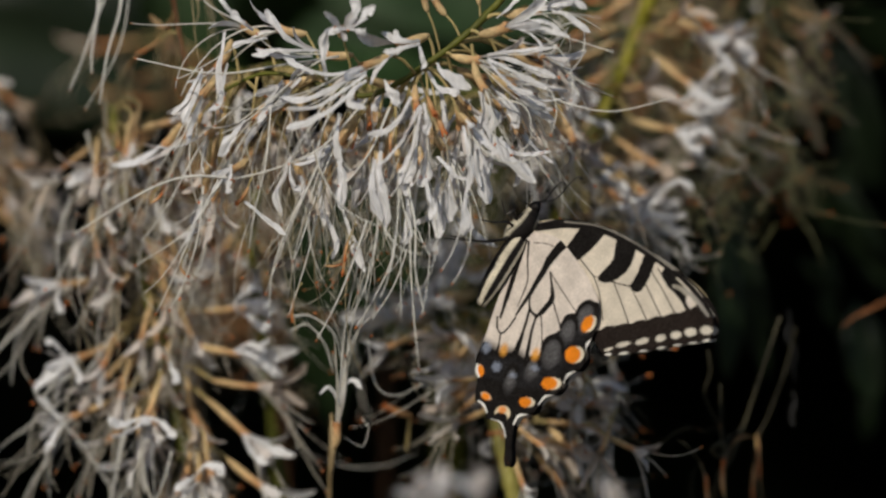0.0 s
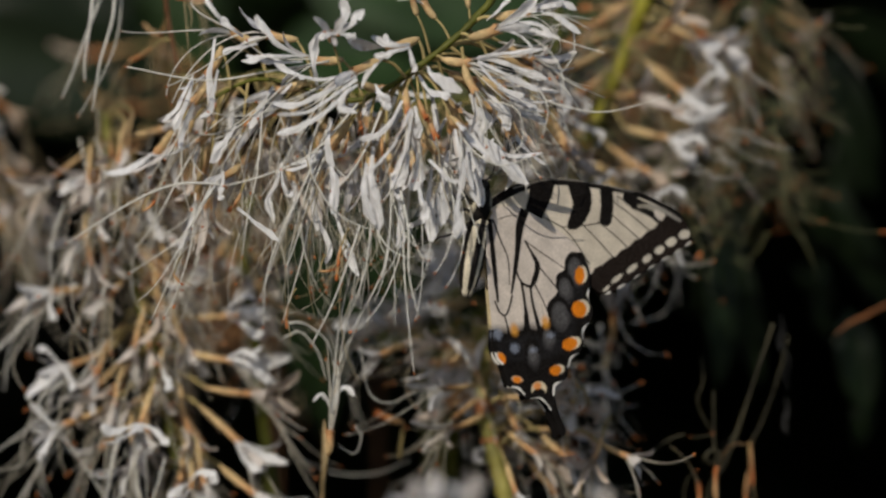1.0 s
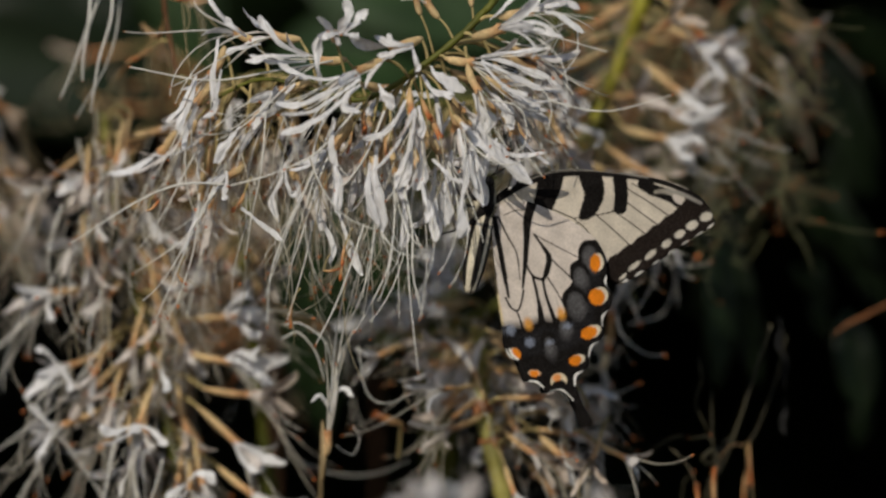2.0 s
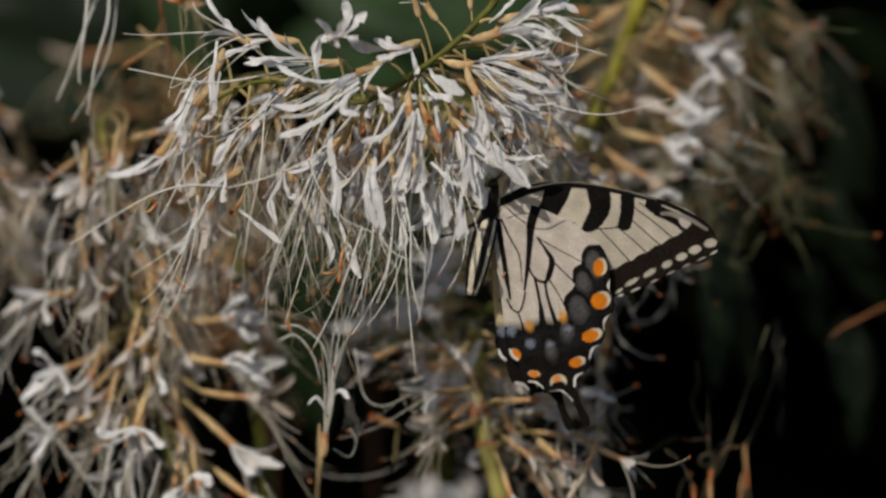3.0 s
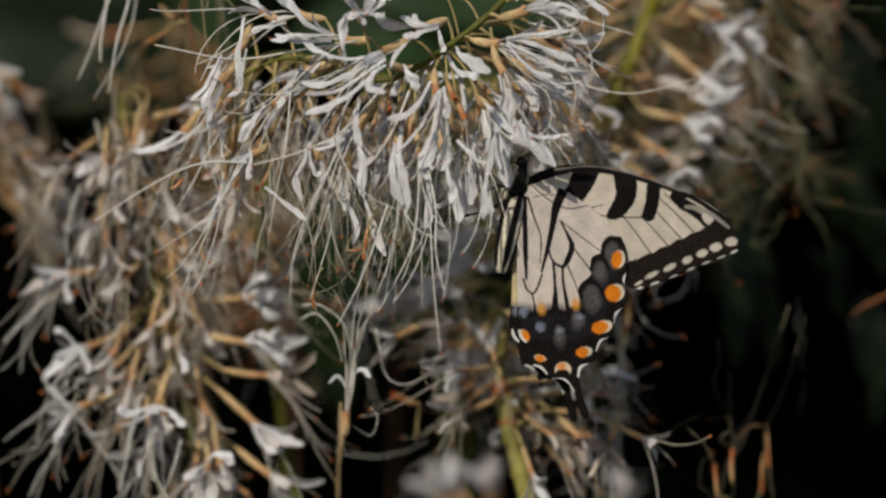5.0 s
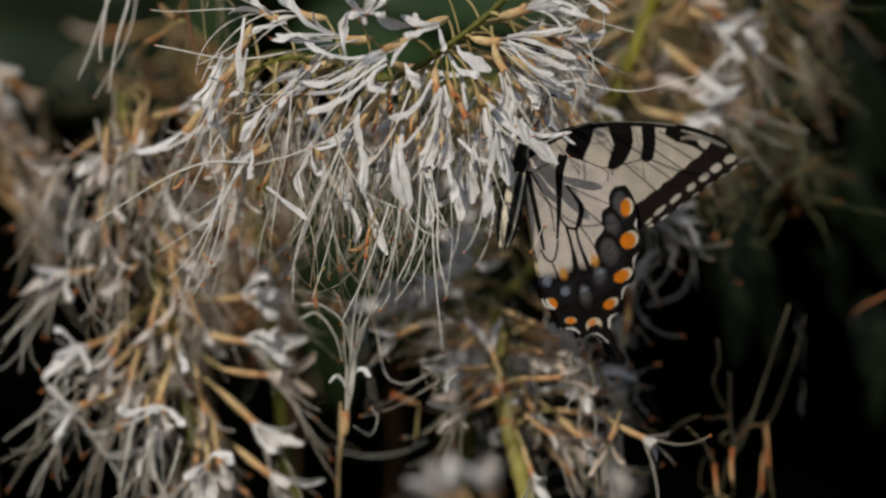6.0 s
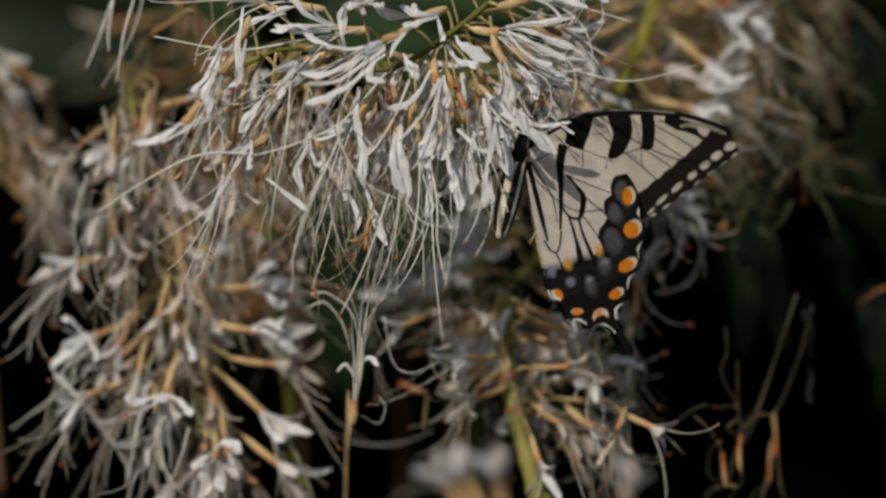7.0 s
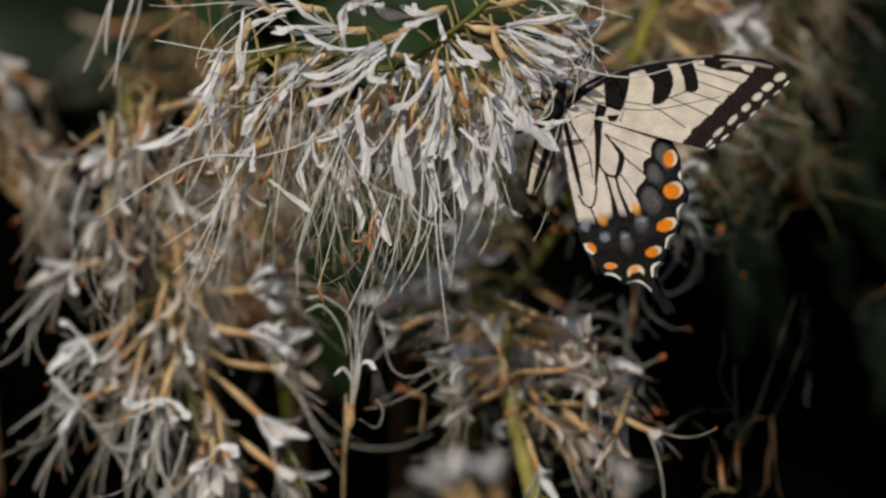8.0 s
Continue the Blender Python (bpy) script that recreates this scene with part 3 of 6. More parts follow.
for pts, w in (
        (((-28.7, -6, 41.7), (-29.3, -9, 45.8), (-29.5, -9, 50), (-28.4, -9, 53.9)), 1.6),
        (((-47.1, 4, 54.3), (-49.2, 1, 55.9), (-51, 1, 57.3), (-52.4, 1, 59)), 1.2),
        (((-43.6, 3, 52.4), (-47, 0, 51.7), (-49.8, 0, 51.2), (-52.1, 0, 50)), 1),
        (((-18.9, -11, 41.6), (-21.9, -14, 39.5), (-22.8, -14, 36), (-18.9, -14, 34.6)), 1.5),
        (((-14.5, -8, 41.7), (-13.4, -11, 39.5), (-12, -11, 37.4), (-11.4, -11, 35.2)), 2),
        (((-7.8, -10, 37.5), (-10.6, -13, 32.5), (-14, -13, 29), (-18.6, -13, 28.1)), 1.1),
        (((-5.7, -12, 35.3), (-8.9, -15, 28.3), (-12.6, -15, 23.5), (-17.5, -15, 18.6)), 0.5)):
    ribbon(main, mfoot, rng, pts, w)
for pts, w in (
        (((-5.3, -12, 35.3), (-6.7, -15, 27.6), (-8.9, -15, 20.7), (-10.8, -15, 15.8)), 0.5),
        (((-4.7, -9, 36.1), (-4.2, -12, 33.2), (-3.6, -12, 30.7), (-4.5, -12, 28.4)), 1.3),
        (((-5.7, -6, 32), (-7.1, -9, 24.9), (-8.5, -9, 19.4), (-10.6, -9, 15.9)), 2.6),
        (((-4.3, -5, 30.6), (-3.9, -8, 24.9), (-4.3, -8, 19.4), (-5.7, -8, 15.2)), 2.4),
        (((-15.1, -7, 26.4), (-15.9, -10, 19.4), (-15, -10, 12.4), (-14.1, -10, 5.2)), 2.4),
        (((-16.9, -8, 22.2), (-17.5, -11, 16.6), (-16.8, -11, 11), (-15, -11, 6.8)), 1.5),
        (((-25.2, -7, 33.3), (-26.2, -10, 29.1), (-26.2, -10, 24.9), (-25.1, -10, 21.3)), 1.3)):
    ribbon(main, mfoot, rng, pts, w)
for pts, w in (
        (((-26.6, -7, 26.4), (-25.6, -10, 20.7), (-24.5, -10, 16.6), (-25.3, -10, 9.9)), 1.7),
        (((-37.9, -4, 20.8), (-37.5, -7, 17.3), (-36.4, -7, 14.9), (-35, -7, 14.9)), 1.1),
        (((-4.3, -9, 18), (-3.6, -12, 13.8), (-2.5, -12, 10.3), (-3.1, -12, 7.1)), 1.4),
        (((5, -11, 30.2), (6.1, -14, 24.9), (6.9, -14, 19.3), (5.8, -14, 13.8)), 1.2),
        (((5.9, -9, 15.2), (5.4, -12, 11), (5.8, -12, 6.8), (5, -12, 3.3)), 1.8),
        (((-1.5, -10, 22.8), (1.3, -13, 20), (3.3, -13, 17.9), (7.2, -13, 17.1)), 0.7),
        (((8.9, -6, 32.7), (13.1, -6, 25.7), (18, -6, 20.8), (22.9, -6, 16.3)), 1.9)):
    ribbon(main, mfoot, rng, pts, w)
for pts, w in (
        (((9.2, -6, 31.7), (14.5, -6, 25.7), (20.1, -6, 23.3), (26.5, -6, 24.1)), 1),
        (((7.8, -6, 33.1), (11.7, -6, 28.5), (15.9, -6, 25), (18, -6, 20.1)), 0.9),
        (((11, -8, 47.5), (15.9, -11, 46.9), (20.7, -11, 45.1), (27.7, -11, 42.2)), 1.2),
        (((11, -9, 46.9), (15.9, -12, 44.4), (20.7, -12, 41.9), (25.6, -12, 39.5)), 1.2),
        (((11, -9, 46.5), (14.5, -12, 42.3), (17.9, -12, 39.5), (22.1, -12, 38.1)), 1),
        (((11, -9, 47.9), (15.9, -12, 48.5), (20.7, -12, 48.8), (27.7, -12, 49.9)), 0.7),
        (((18, -9, 55.3), (22.8, -12, 54.7), (26.3, -12, 53.8), (31.2, -12, 52.2)), 1)):
    ribbon(main, mfoot, rng, pts, w)
for pts, w in (
        (((18, -9, 55.9), (22.1, -12, 56.2), (26.3, -12, 55.5), (29.8, -12, 52.4)), 0.8),
        (((18, -8, 54.5), (21.4, -11, 53), (24.2, -11, 50.2), (23.5, -11, 47.2)), 0.5),
        (((27.1, -5, 58.8), (29.8, -8, 58.1), (32.6, -8, 56.3), (36.2, -8, 53.4)), 1.3),
        (((27.1, -4, 59.6), (29.8, -7, 60.5), (32.6, -7, 60.9), (35.4, -7, 59.3)), 1.3),
        (((13.4, 0, 57.3), (15.9, -3, 59.3), (18, -3, 61.4), (20.8, -3, 63.9)), 0.6),
        (((-1.5, -3, 46), (-0.1, -6, 43.8), (3.3, -6, 41.7), (6.8, -6, 39.6)), 2.4),
        (((-3.6, -4, 43.9), (-1.5, -7, 40.3), (1.3, -7, 38.9), (4, -7, 38.6)), 1.8)):
    ribbon(main, mfoot, rng, pts, w)
for pts, w in (
        (((9, 2, 39.1), (10.4, -1, 35.5), (12.5, -1, 32.7), (11.8, -1, 29.2)), 2.2),
        (((11.8, 4, 40.5), (15.3, 1, 37), (17.4, 1, 34.2), (18.1, 1, 30)), 2),
        (((16, 2, 40.5), (20.1, -1, 37.6), (23.6, -1, 35.5), (25, -1, 34.1)), 1.8),
        (((14.6, 2, 27.9), (11.8, -1, 22.2), (10.4, -1, 16.7), (11.1, -1, 11.1)), 2.2),
        (((3.4, 2, 25.1), (2, -1, 18), (1.3, -1, 12.5), (2, -1, 6.9)), 2.2),
        (((-0.8, 0, 20.9), (-1.5, -3, 13.8), (-0.8, -3, 8.2), (-1.5, -3, 2.7)), 2),
        (((-7.8, 0, 16.7), (-8.9, -3, 11), (-8.5, -3, 5.5), (-9.9, -3, 1.3)), 2)):
    ribbon(main, mfoot, rng, pts, w)
for pts, w in (
        (((11.8, 0, 34.9), (8.9, -3, 26.4), (8.2, -3, 20.8), (9.6, -3, 15.2)), 1.6),
        (((-5.7, -4, 51.5), (-8.5, -7, 51.2), (-12, -7, 51.7), (-15.1, -7, 53.6)), 1.2),
        (((-5.7, -5, 50.8), (-9.2, -8, 49.8), (-12, -8, 48.6), (-14.5, -8, 48.9)), 1.2),
        (((-7.8, -4, 51.5), (-10.6, -7, 52.2), (-11.3, -7, 52.6), (-12, -7, 54)), 1),
        (((-5.7, -6, 50.1), (-5.3, -9, 47.9), (-4.7, -9, 45.8), (-5.3, -9, 44.4)), 1),
        (((-23.1, -10, 54.9), (-22, -13, 57.1), (-21.4, -13, 59.6), (-22, -13, 62.7)), 1.7),
        (((-22.4, -11, 54.4), (-20.3, -14, 56.1), (-18.9, -14, 58.2), (-16.8, -14, 59.3)), 1.7)):
    ribbon(main, mfoot, rng, pts, w)
for pts, w in (
        (((-22.8, -11, 54.1), (-21, -14, 53.8), (-20, -14, 53.2), (-18.9, -14, 52.9)), 1.5),
        (((-23.8, -10, 54.4), (-25.6, -13, 54.1), (-27, -13, 53.8), (-27.9, -13, 52.7)), 1.2),
        (((-54.3, 8, 54), (-54.9, 5, 49), (-55.9, 5, 43.4), (-54.9, 5, 37.1)), 1.2),
        (((-59.9, 8, 44.9), (-61.9, 5, 40.6), (-64.3, 5, 36.4), (-67.5, 5, 33.6)), 0.9),
        (((-59.9, 8, 44.2), (-61.2, 5, 39.2), (-63.3, 5, 35), (-64.7, 5, 31.4)), 1.3),
        (((-53.5, 6, 46.2), (-54.8, 3, 40.5), (-55.5, 3, 36.3), (-58.3, 3, 34.2)), 1),
        (((-49.2, 4, 32.1), (-51.3, 1, 29.3), (-53.4, 1, 26.5), (-55.5, 1, 23)), 1.7)):
    ribbon(main, mfoot, rng, pts, w)
for pts, w in (
        (((-52.7, 2, 20.9), (-52.6, -1, 18), (-53.3, -1, 15.3), (-52.6, -1, 13.9)), 1),
        (((-49.1, 0, 11.8), (-45.6, -3, 8.9), (-42.1, -3, 6.1), (-38.9, -3, 3.4)), 0.9)):
    ribbon(main, mfoot, rng, pts, w)

# blooms on the far side of the same spike
for k in range(22):
    c, t = along(MAIN, rng.uniform(0.0, 0.95))
    a = rng.uniform(-2.8, 0.6)
    out = unit((math.cos(a), rng.uniform(0.3, 0.9), math.sin(a) * 0.9 - 0.25))
    flower(main, rng, c, c + out * rng.uniform(10, 24), unit(out + np.array((0, 0, -0.4))), 1.0, rng.uniform(0, 0.3), 3, 32, 1.1, origin=mfoot, petals=4)

for k in range(18):
    x, z, y = rng.uniform(-48, 9), rng.uniform(6, 50), rng.uniform(6, 26)
    a = rng.uniform(-2.7, -0.5)
    ln = rng.uniform(9, 17)
    p0 = np.array((x, y, z))
    d0 = np.array((math.cos(a), rng.uniform(-0.3, 0.3), math.sin(a)))
    ribbon(main, mfoot, rng, (p0, p0 + d0 * ln * 0.35, p0 + d0 * ln * 0.7 + np.array((rng.uniform(-1, 1), -0.5, -0.5)), p0 + d0 * ln + np.array((rng.uniform(-3, 3), -1, -1.5))),
           rng.uniform(0.8, 1.5))

# ---------------------------------------------------------------- flower spikes behind
BACK = [(-55.2, 62, 45.0), (-43.5, 58, 47.1), (-31.9, 55, 44.9), (-14.6, 58, 40.6), (2.8, 62, 39.3), (18.7, 68, 43.7), (30.5, 76, 52.7)]
back, foot = spike_at(BACK, "soft white flower spike close behind the one in full bloom", 1.2, 0.6, GREEN * 0.5,
                      [(60, 100, 112), (310, 290, 155), (430, 500, -400), (445, 540, -1205)])
rng = random.Random(91)
fill_spike(back, foot, BACK, rng, 42, 0.05, 0.95, (4, 20), (0.0, 0.55), -0.85, 36, 1.0, 0.2, 5, (0.3, 0.9), droop=1.2, thick=0.18, petals=3, blade=(8, 14, 0.8, 1.7), slim=0.6)
for k in range(34):        # old threads that hang from it
    c, t = along(BACK, rng.random())
    p0 = c + np.array((rng.uniform(-4, 4), rng.uniform(-8, 8), -rng.uniform(4, 30)))
    path = thread(rng, p0 - foot, (rng.uniform(-0.5, 0.5), rng.uniform(-0.3, 0.3), -1), rng.uniform(18, 44), 0.5, rng.uniform(0.1, 2.2))
    part("stamen", filament_mesh(path, rng.uniform(0.12, 0.24), rng.random() ** 0.6, rng.uniform(0.6, 1.0) if rng.random() < 0.4 else 0, rng), back)

LEFT = [(-85.4, 80, 37.4), (-82.8, 80, 16.2), (-76.2, 78, -13), (-67.9, 74, -46.5), (-63.2, 72, -66.8)]
left, foot = spike_at(LEFT, "ageing white and orange flower spike on a yellow-green stem", 1.9, 1.2, GREEN * 0.6,
                      [(-60.5, 80, -96.4), (-30, 120, -500), (20, 260, -1200)])
rng = random.Random(21)
for f0, b0, t0, wl, st in (
        ((-78.6, 76, -5.7), (-87.1, 70, -7.1), (-98.5, 66, -9), 0.15, 3), ((-75.7, 76, -17.4), (-82.7, 68, -23.1), (-91.9, 64, -27.1), 0.1, 3),
        ((-72.7, 74, -31.9), (-82.5, 64, -37.5), (-97.5, 60, -44), 0.1, 4), ((-74.3, 76, -14.4), (-63.9, 70, -15.9), (-54, 66, -15.1), 0.15, 3),
        ((-73.5, 76, -21.7), (-65.9, 66, -24.2), (-53.9, 62, -26.4), 0.0, 3), ((-70.5, 74, -30.5), (-59.7, 64, -33.5), (-48.9, 60, -34.9), 0.3, 1),
        ((-69.1, 74, -36.3), (-60.7, 64, -38.3), (-50.9, 60, -47.2), 0.1, 3), ((-71.8, 70, -30.4), (-72, 56, -32.3), (-74.9, 46, -42.2), 0.0, 4),
        ((-66, 70, -50.8), (-62.7, 58, -51.9), (-62.4, 48, -58.1), 0.0, 3), ((-66.1, 72, -50.8), (-55.7, 64, -53.5), (-48.3, 60, -59.2), 0.1, 3),
        ((-81.6, 76, 16.2), (-76.2, 70, 27.8), (-87.6, 64, 21.6), 0.2, 3), ((-83, 76, 27.9), (-80.4, 66, 30.6), (-70.1, 62, 32.7), 0.1, 3)):
    flower(left, rng, f0, b0, np.array(t0) - np.array(b0), 1.2, wl, st + 3, 36, 1.2, fade=0.5, origin=foot, orange=0.6, petals=4, thick=0.18, blade=(8, 14, 0.9, 1.7), slim=0.6)
fill_spike(left, foot, LEFT, rng, 34, 0.0, 0.98, (3, 11), (0.0, 0.7), -0.75, 32, 1.05, 0.9, 4, (0.4, 1.0), droop=1.3, thick=0.17, petals=3, blade=(8, 14, 0.8, 1.6), slim=0.55)
for pts, r in ((((-94.5, 58, -31.6), (-101.6, 56, -37.4), (-97.3, 56, -43.9), (-82.1, 56, -64.1)), 0.26), (((-104.4, 54, -35.9), (-98.6, 54, -43.1), (-91.4, 54, -50.3), (-83.5, 54, -64)), 0.24),
               (((-84.5, 60, -21.6), (-94.6, 60, -36), (-104.7, 60, -44), (-114.9, 60, -51.9)), 0.26), (((-92.1, 68, -7.1), (-100.7, 66, -12.9), (-108, 66, -19.4), (-115.2, 66, -26.7)), 0.6),
               (((-94.7, 62, -44.8), (-99.8, 62, -52), (-104.9, 62, -59.2), (-108.5, 62, -66.5)), 0.34), (((-99.3, 66, -10), (-105.1, 66, -14.4), (-109.4, 66, -23.1), (-110.9, 66, -34.7)), 0.24),
               (((-75.4, 50, -43), (-75.9, 48, -50.2), (-76.2, 48, -55.9), (-75.9, 48, -61.7)), 0.6), (((-79.8, 52, -43.1), (-82, 52, -50.3), (-83.4, 52, -57.5), (-84.8, 52, -64.7)), 0.55)):
    loose_thread(left, foot, rng, pts, r, 0)

for pts, w in (
        (((-53.4, 62, -15.1), (-49.8, 61, -13.6), (-46.1, 60, -15), (-42.5, 59, -15.5)), 1.7),
        (((-53.4, 62, -15.5), (-49.8, 61, -17.2), (-46.9, 60, -19.4), (-44, 59, -19.8)), 1.6),
        (((-53.9, 64, -14.4), (-51.3, 63, -11.4), (-49.1, 62, -10), (-46.2, 61, -10.7)), 1.3),
        (((-53.3, 58, -26.2), (-49, 57, -27), (-45.3, 56, -29.9), (-42.4, 55, -31.9)), 1.7),
        (((-53.3, 58, -26.2), (-49.7, 57, -24.4), (-47.5, 56, -25.1), (-45.3, 55, -26.5)), 1.2),
        (((-50.4, 56, -47.5), (-46, 55, -49.6), (-41.7, 54, -51.8), (-37.8, 53, -52.6)), 1.6),
        (((-51.1, 56, -47.2), (-49.6, 55, -50.4), (-47.4, 54, -53.2), (-43.8, 53, -54.6)), 1.6)):
    ribbon(left, foot, rng, pts, w)
for pts, w in (
        (((-96.8, 60, -27.1), (-98.9, 59, -24.7), (-100.3, 58, -23.7), (-101.4, 57, -24.4)), 1.3),
        (((-96.8, 60, -27.1), (-98.2, 59, -29.5), (-99.6, 58, -30.9), (-101, 57, -30.2)), 1.2),
        (((-96.3, 60, -27.3), (-94.6, 59, -29.5), (-93.1, 58, -32.4), (-93, 57, -34.5)), 1.1),
        (((-97, 56, -43.9), (-99.4, 55, -41.7), (-101.5, 54, -39.5), (-103.6, 53, -38)), 1.3),
        (((-97, 56, -44.3), (-98.7, 55, -46.7), (-100.1, 54, -49.6), (-101.5, 53, -50.3)), 1.3),
        (((-75.4, 44, -42.6), (-78.7, 43, -43.6), (-82.2, 42, -44.3), (-84.8, 41, -43.1)), 1.7),
        (((-74.9, 44, -42.6), (-71.5, 43, -44), (-69.6, 42, -45.7), (-67.9, 41, -47.8)), 1.6)):
    ribbon(left, foot, rng, pts, w)
for pts, w in (
        (((-62.6, 46, -57.3), (-60.6, 45, -55), (-57.9, 44, -55.2), (-55.6, 43, -57.5)), 1.8),
        (((-62.9, 46, -57.6), (-64.4, 45, -58.7), (-66.3, 44, -59.8), (-67.7, 43, -61.5)), 1.5),
        (((-98.4, 64, -9), (-101.3, 63, -10), (-103.4, 62, -10.7), (-105.5, 61, -10)), 1.5),
        (((-98.4, 64, -9.3), (-99.1, 63, -12.2), (-98.3, 62, -15.1), (-97.6, 61, -16.5)), 1.2),
        (((-70.1, 54, -28.7), (-69, 53, -30.8), (-68, 52, -32.3), (-68.5, 51, -34.4)), 1.5),
        (((-70, 60, 32.7), (-67.1, 59, 34.1), (-64.9, 58, 33.1), (-62.7, 57, 31.2)), 1.6),
        (((-87.5, 62, 21.6), (-90.3, 61, 20.4), (-91.7, 60, 18.2), (-93.8, 59, 17.8)), 1.5)):
    ribbon(left, foot, rng, pts, w)
for pts, w in (
        (((-53.7, 98, 6.1), (-56.7, 97, 1.6), (-54.4, 96, -2.8), (-50.7, 95, -4.3)), 2),
        (((-50.8, 100, 0.1), (-47.9, 99, -4.3), (-49.3, 98, -8.7), (-52.2, 97, -11.7)), 2)):
    ribbon(left, foot, rng, pts, w)

for k in range(32):       # threads that hang before the stem
    c, t = along(LEFT, rng.random() ** 0.9 * 0.95)
    p0 = c + np.array((rng.uniform(-14, 14), rng.uniform(-30, -4), rng.uniform(-4, 8)))
    path = thread(rng, p0 - foot, (rng.uniform(-0.5, 0.5), rng.uniform(-0.3, 0.2), -1), rng.uniform(12, 32), 0.4, rng.uniform(0.2, 1.6))
    part("stamen", filament_mesh(path, rng.uniform(0.13, 0.30), 0.8 * rng.random() ** 2, rng.uniform(0.8, 1.3) if rng.random() < 0.5 else 0, rng), left)
for k in range(26):       # and blooms that droop there
    c, t = along(LEFT, rng.random() * 0.95)
    p0 = c + np.array((rng.uniform(-9, 9), rng.uniform(-22, -8), rng.uniform(-2, 4)))
    flower(left, rng, c, p0, (rng.uniform(-0.5, 0.5), rng.uniform(-0.4, 0.1), -1), 1.0, rng.uniform(0, 0.3), 3, 26, 1.0, fade=0.4, origin=foot, orange=rng.uniform(0.4, 1.0),
           petals=3, thick=0.18, blade=(8, 13, 0.8, 1.5), slim=0.62)

LEFT2 = [(-129.5, 125, 56.0), (-128.5, 125, 31.6), (-126.4, 125, 6.1), (-124.5, 120, -29.7), (-121.2, 115, -68.4)]
left2, foot = spike_at(LEFT2, "fading flower spike with curled white threads", 1.6, 1.2, BROWN * 0.4,
                       [(-121.6, 120, -105.9), (-60, 240, -500), (-20, 330, -1200)])
fill_spike(left2, foot, LEFT2, rng, 15, 0.0, 0.42, (6, 16), (0.1, 0.8), -0.9, 30, 1.0, 0.3, 4, (0.3, 0.9), droop=1.4, thick=0.2, petals=3, keep=(-75, 60), slim=0.6)

LEFT3 = [(-48.5, 95, 16.4), (-49.4, 100, -4.3), (-46.5, 105, -29.5), (-42.2, 110, -71.2)]
left3, foot = spike_at(LEFT3, "pale flower spike in the shade of the others", 2.0, 1.2, GREEN * 0.7,
                       [(-39.4, 120, -105.9), (-20, 220, -500), (60, 360, -1200)])
fill_spike(left3, foot, LEFT3, rng, 12, 0.0, 0.42, (3, 9), (0.0, 0.6), -0.5, 30, 1.1, 0.3, 4, (0.4, 1.0), droop=1.3, thick=0.18, petals=3, slim=0.6)

RIGHT = [(29.7, 100, 6.1), (36.3, 98, 22.3), (44.4, 96, 41.4), (51, 96, 57.7), (55.4, 96, 70.9)]
right, foot = spike_at(RIGHT, "half-faded flower spike on a bright yellow-green stem", 2.1, 1.9, np.array((0.24, 0.22, 0.022)),
                       [(66.6, 120, 113.6), (300, 320, 150), (420, 560, -500), (430, 600, -1200)])
rng = random.Random(33)
for f0, b0, t0, wl, st in (
        ((48.1, 96, 48.8), (45, 90, 54.5), (33.9, 86, 48.8), 0.1, 2), ((45.1, 96, 42.9), (41.3, 90, 45), (31, 86, 40.9), 0.1, 2),
        ((47.3, 96, 47.3), (50.8, 88, 42.7), (62.4, 84, 38), 0.0, 3), ((44.4, 96, 40), (48.6, 88, 33.6), (60.2, 82, 30.6), 0.0, 3),
        ((49.5, 96, 54.7), (53.7, 88, 51.2), (66.1, 84, 40.9), 0.1, 2), ((42.2, 96, 35.5), (38.4, 90, 33.2), (30.2, 86, 28), 0.1, 2),
        ((36.3, 96, 22.3), (40.5, 88, 22.2), (46.9, 80, 15.5), 0.0, 3), ((34.1, 96, 16.4), (37.6, 86, 13.3), (44.7, 78, 11.8), 0.0, 3),
        ((36.3, 96, 22.3), (44.9, 88, 20.7), (52.1, 80, 14), 0.1, 3), ((33.4, 98, 14.9), (39.1, 88, 6.8), (49.1, 80, 6), 0.1, 3),
        ((52.5, 96, 60.6), (58.2, 90, 61.9), (68.3, 84, 55.8), 0.1, 3), ((40.7, 96, 31.1), (45, 90, 28.8), (55.1, 84, 22.1), 0.5, 2)):
    flower(right, rng, f0, b0, np.array(t0) - np.array(b0), 1.25, wl, st + 2, 30, 0.8, origin=foot, orange=rng.uniform(0.2, 0.7), petals=4, thick=0.18, blade=(8, 14, 0.9, 1.8), slim=0.6)
fill_spike(right, foot, RIGHT, rng, 14, 0.05, 1.0, (3, 12), (0.1, 0.6), -0.1, 28, 1.2, 0.0, 2, (0.3, 1.0), keep=(-75, 75), thick=0.2, petals=3)
fill_spike(right, foot, RIGHT, rng, 9, 0.3, 1.0, (3, 8), (0.1, 0.6), -0.3, 24, 1.2, 0.0, 2, (0.3, 1.0), keep=(120, 240), thick=0.2, petals=2)

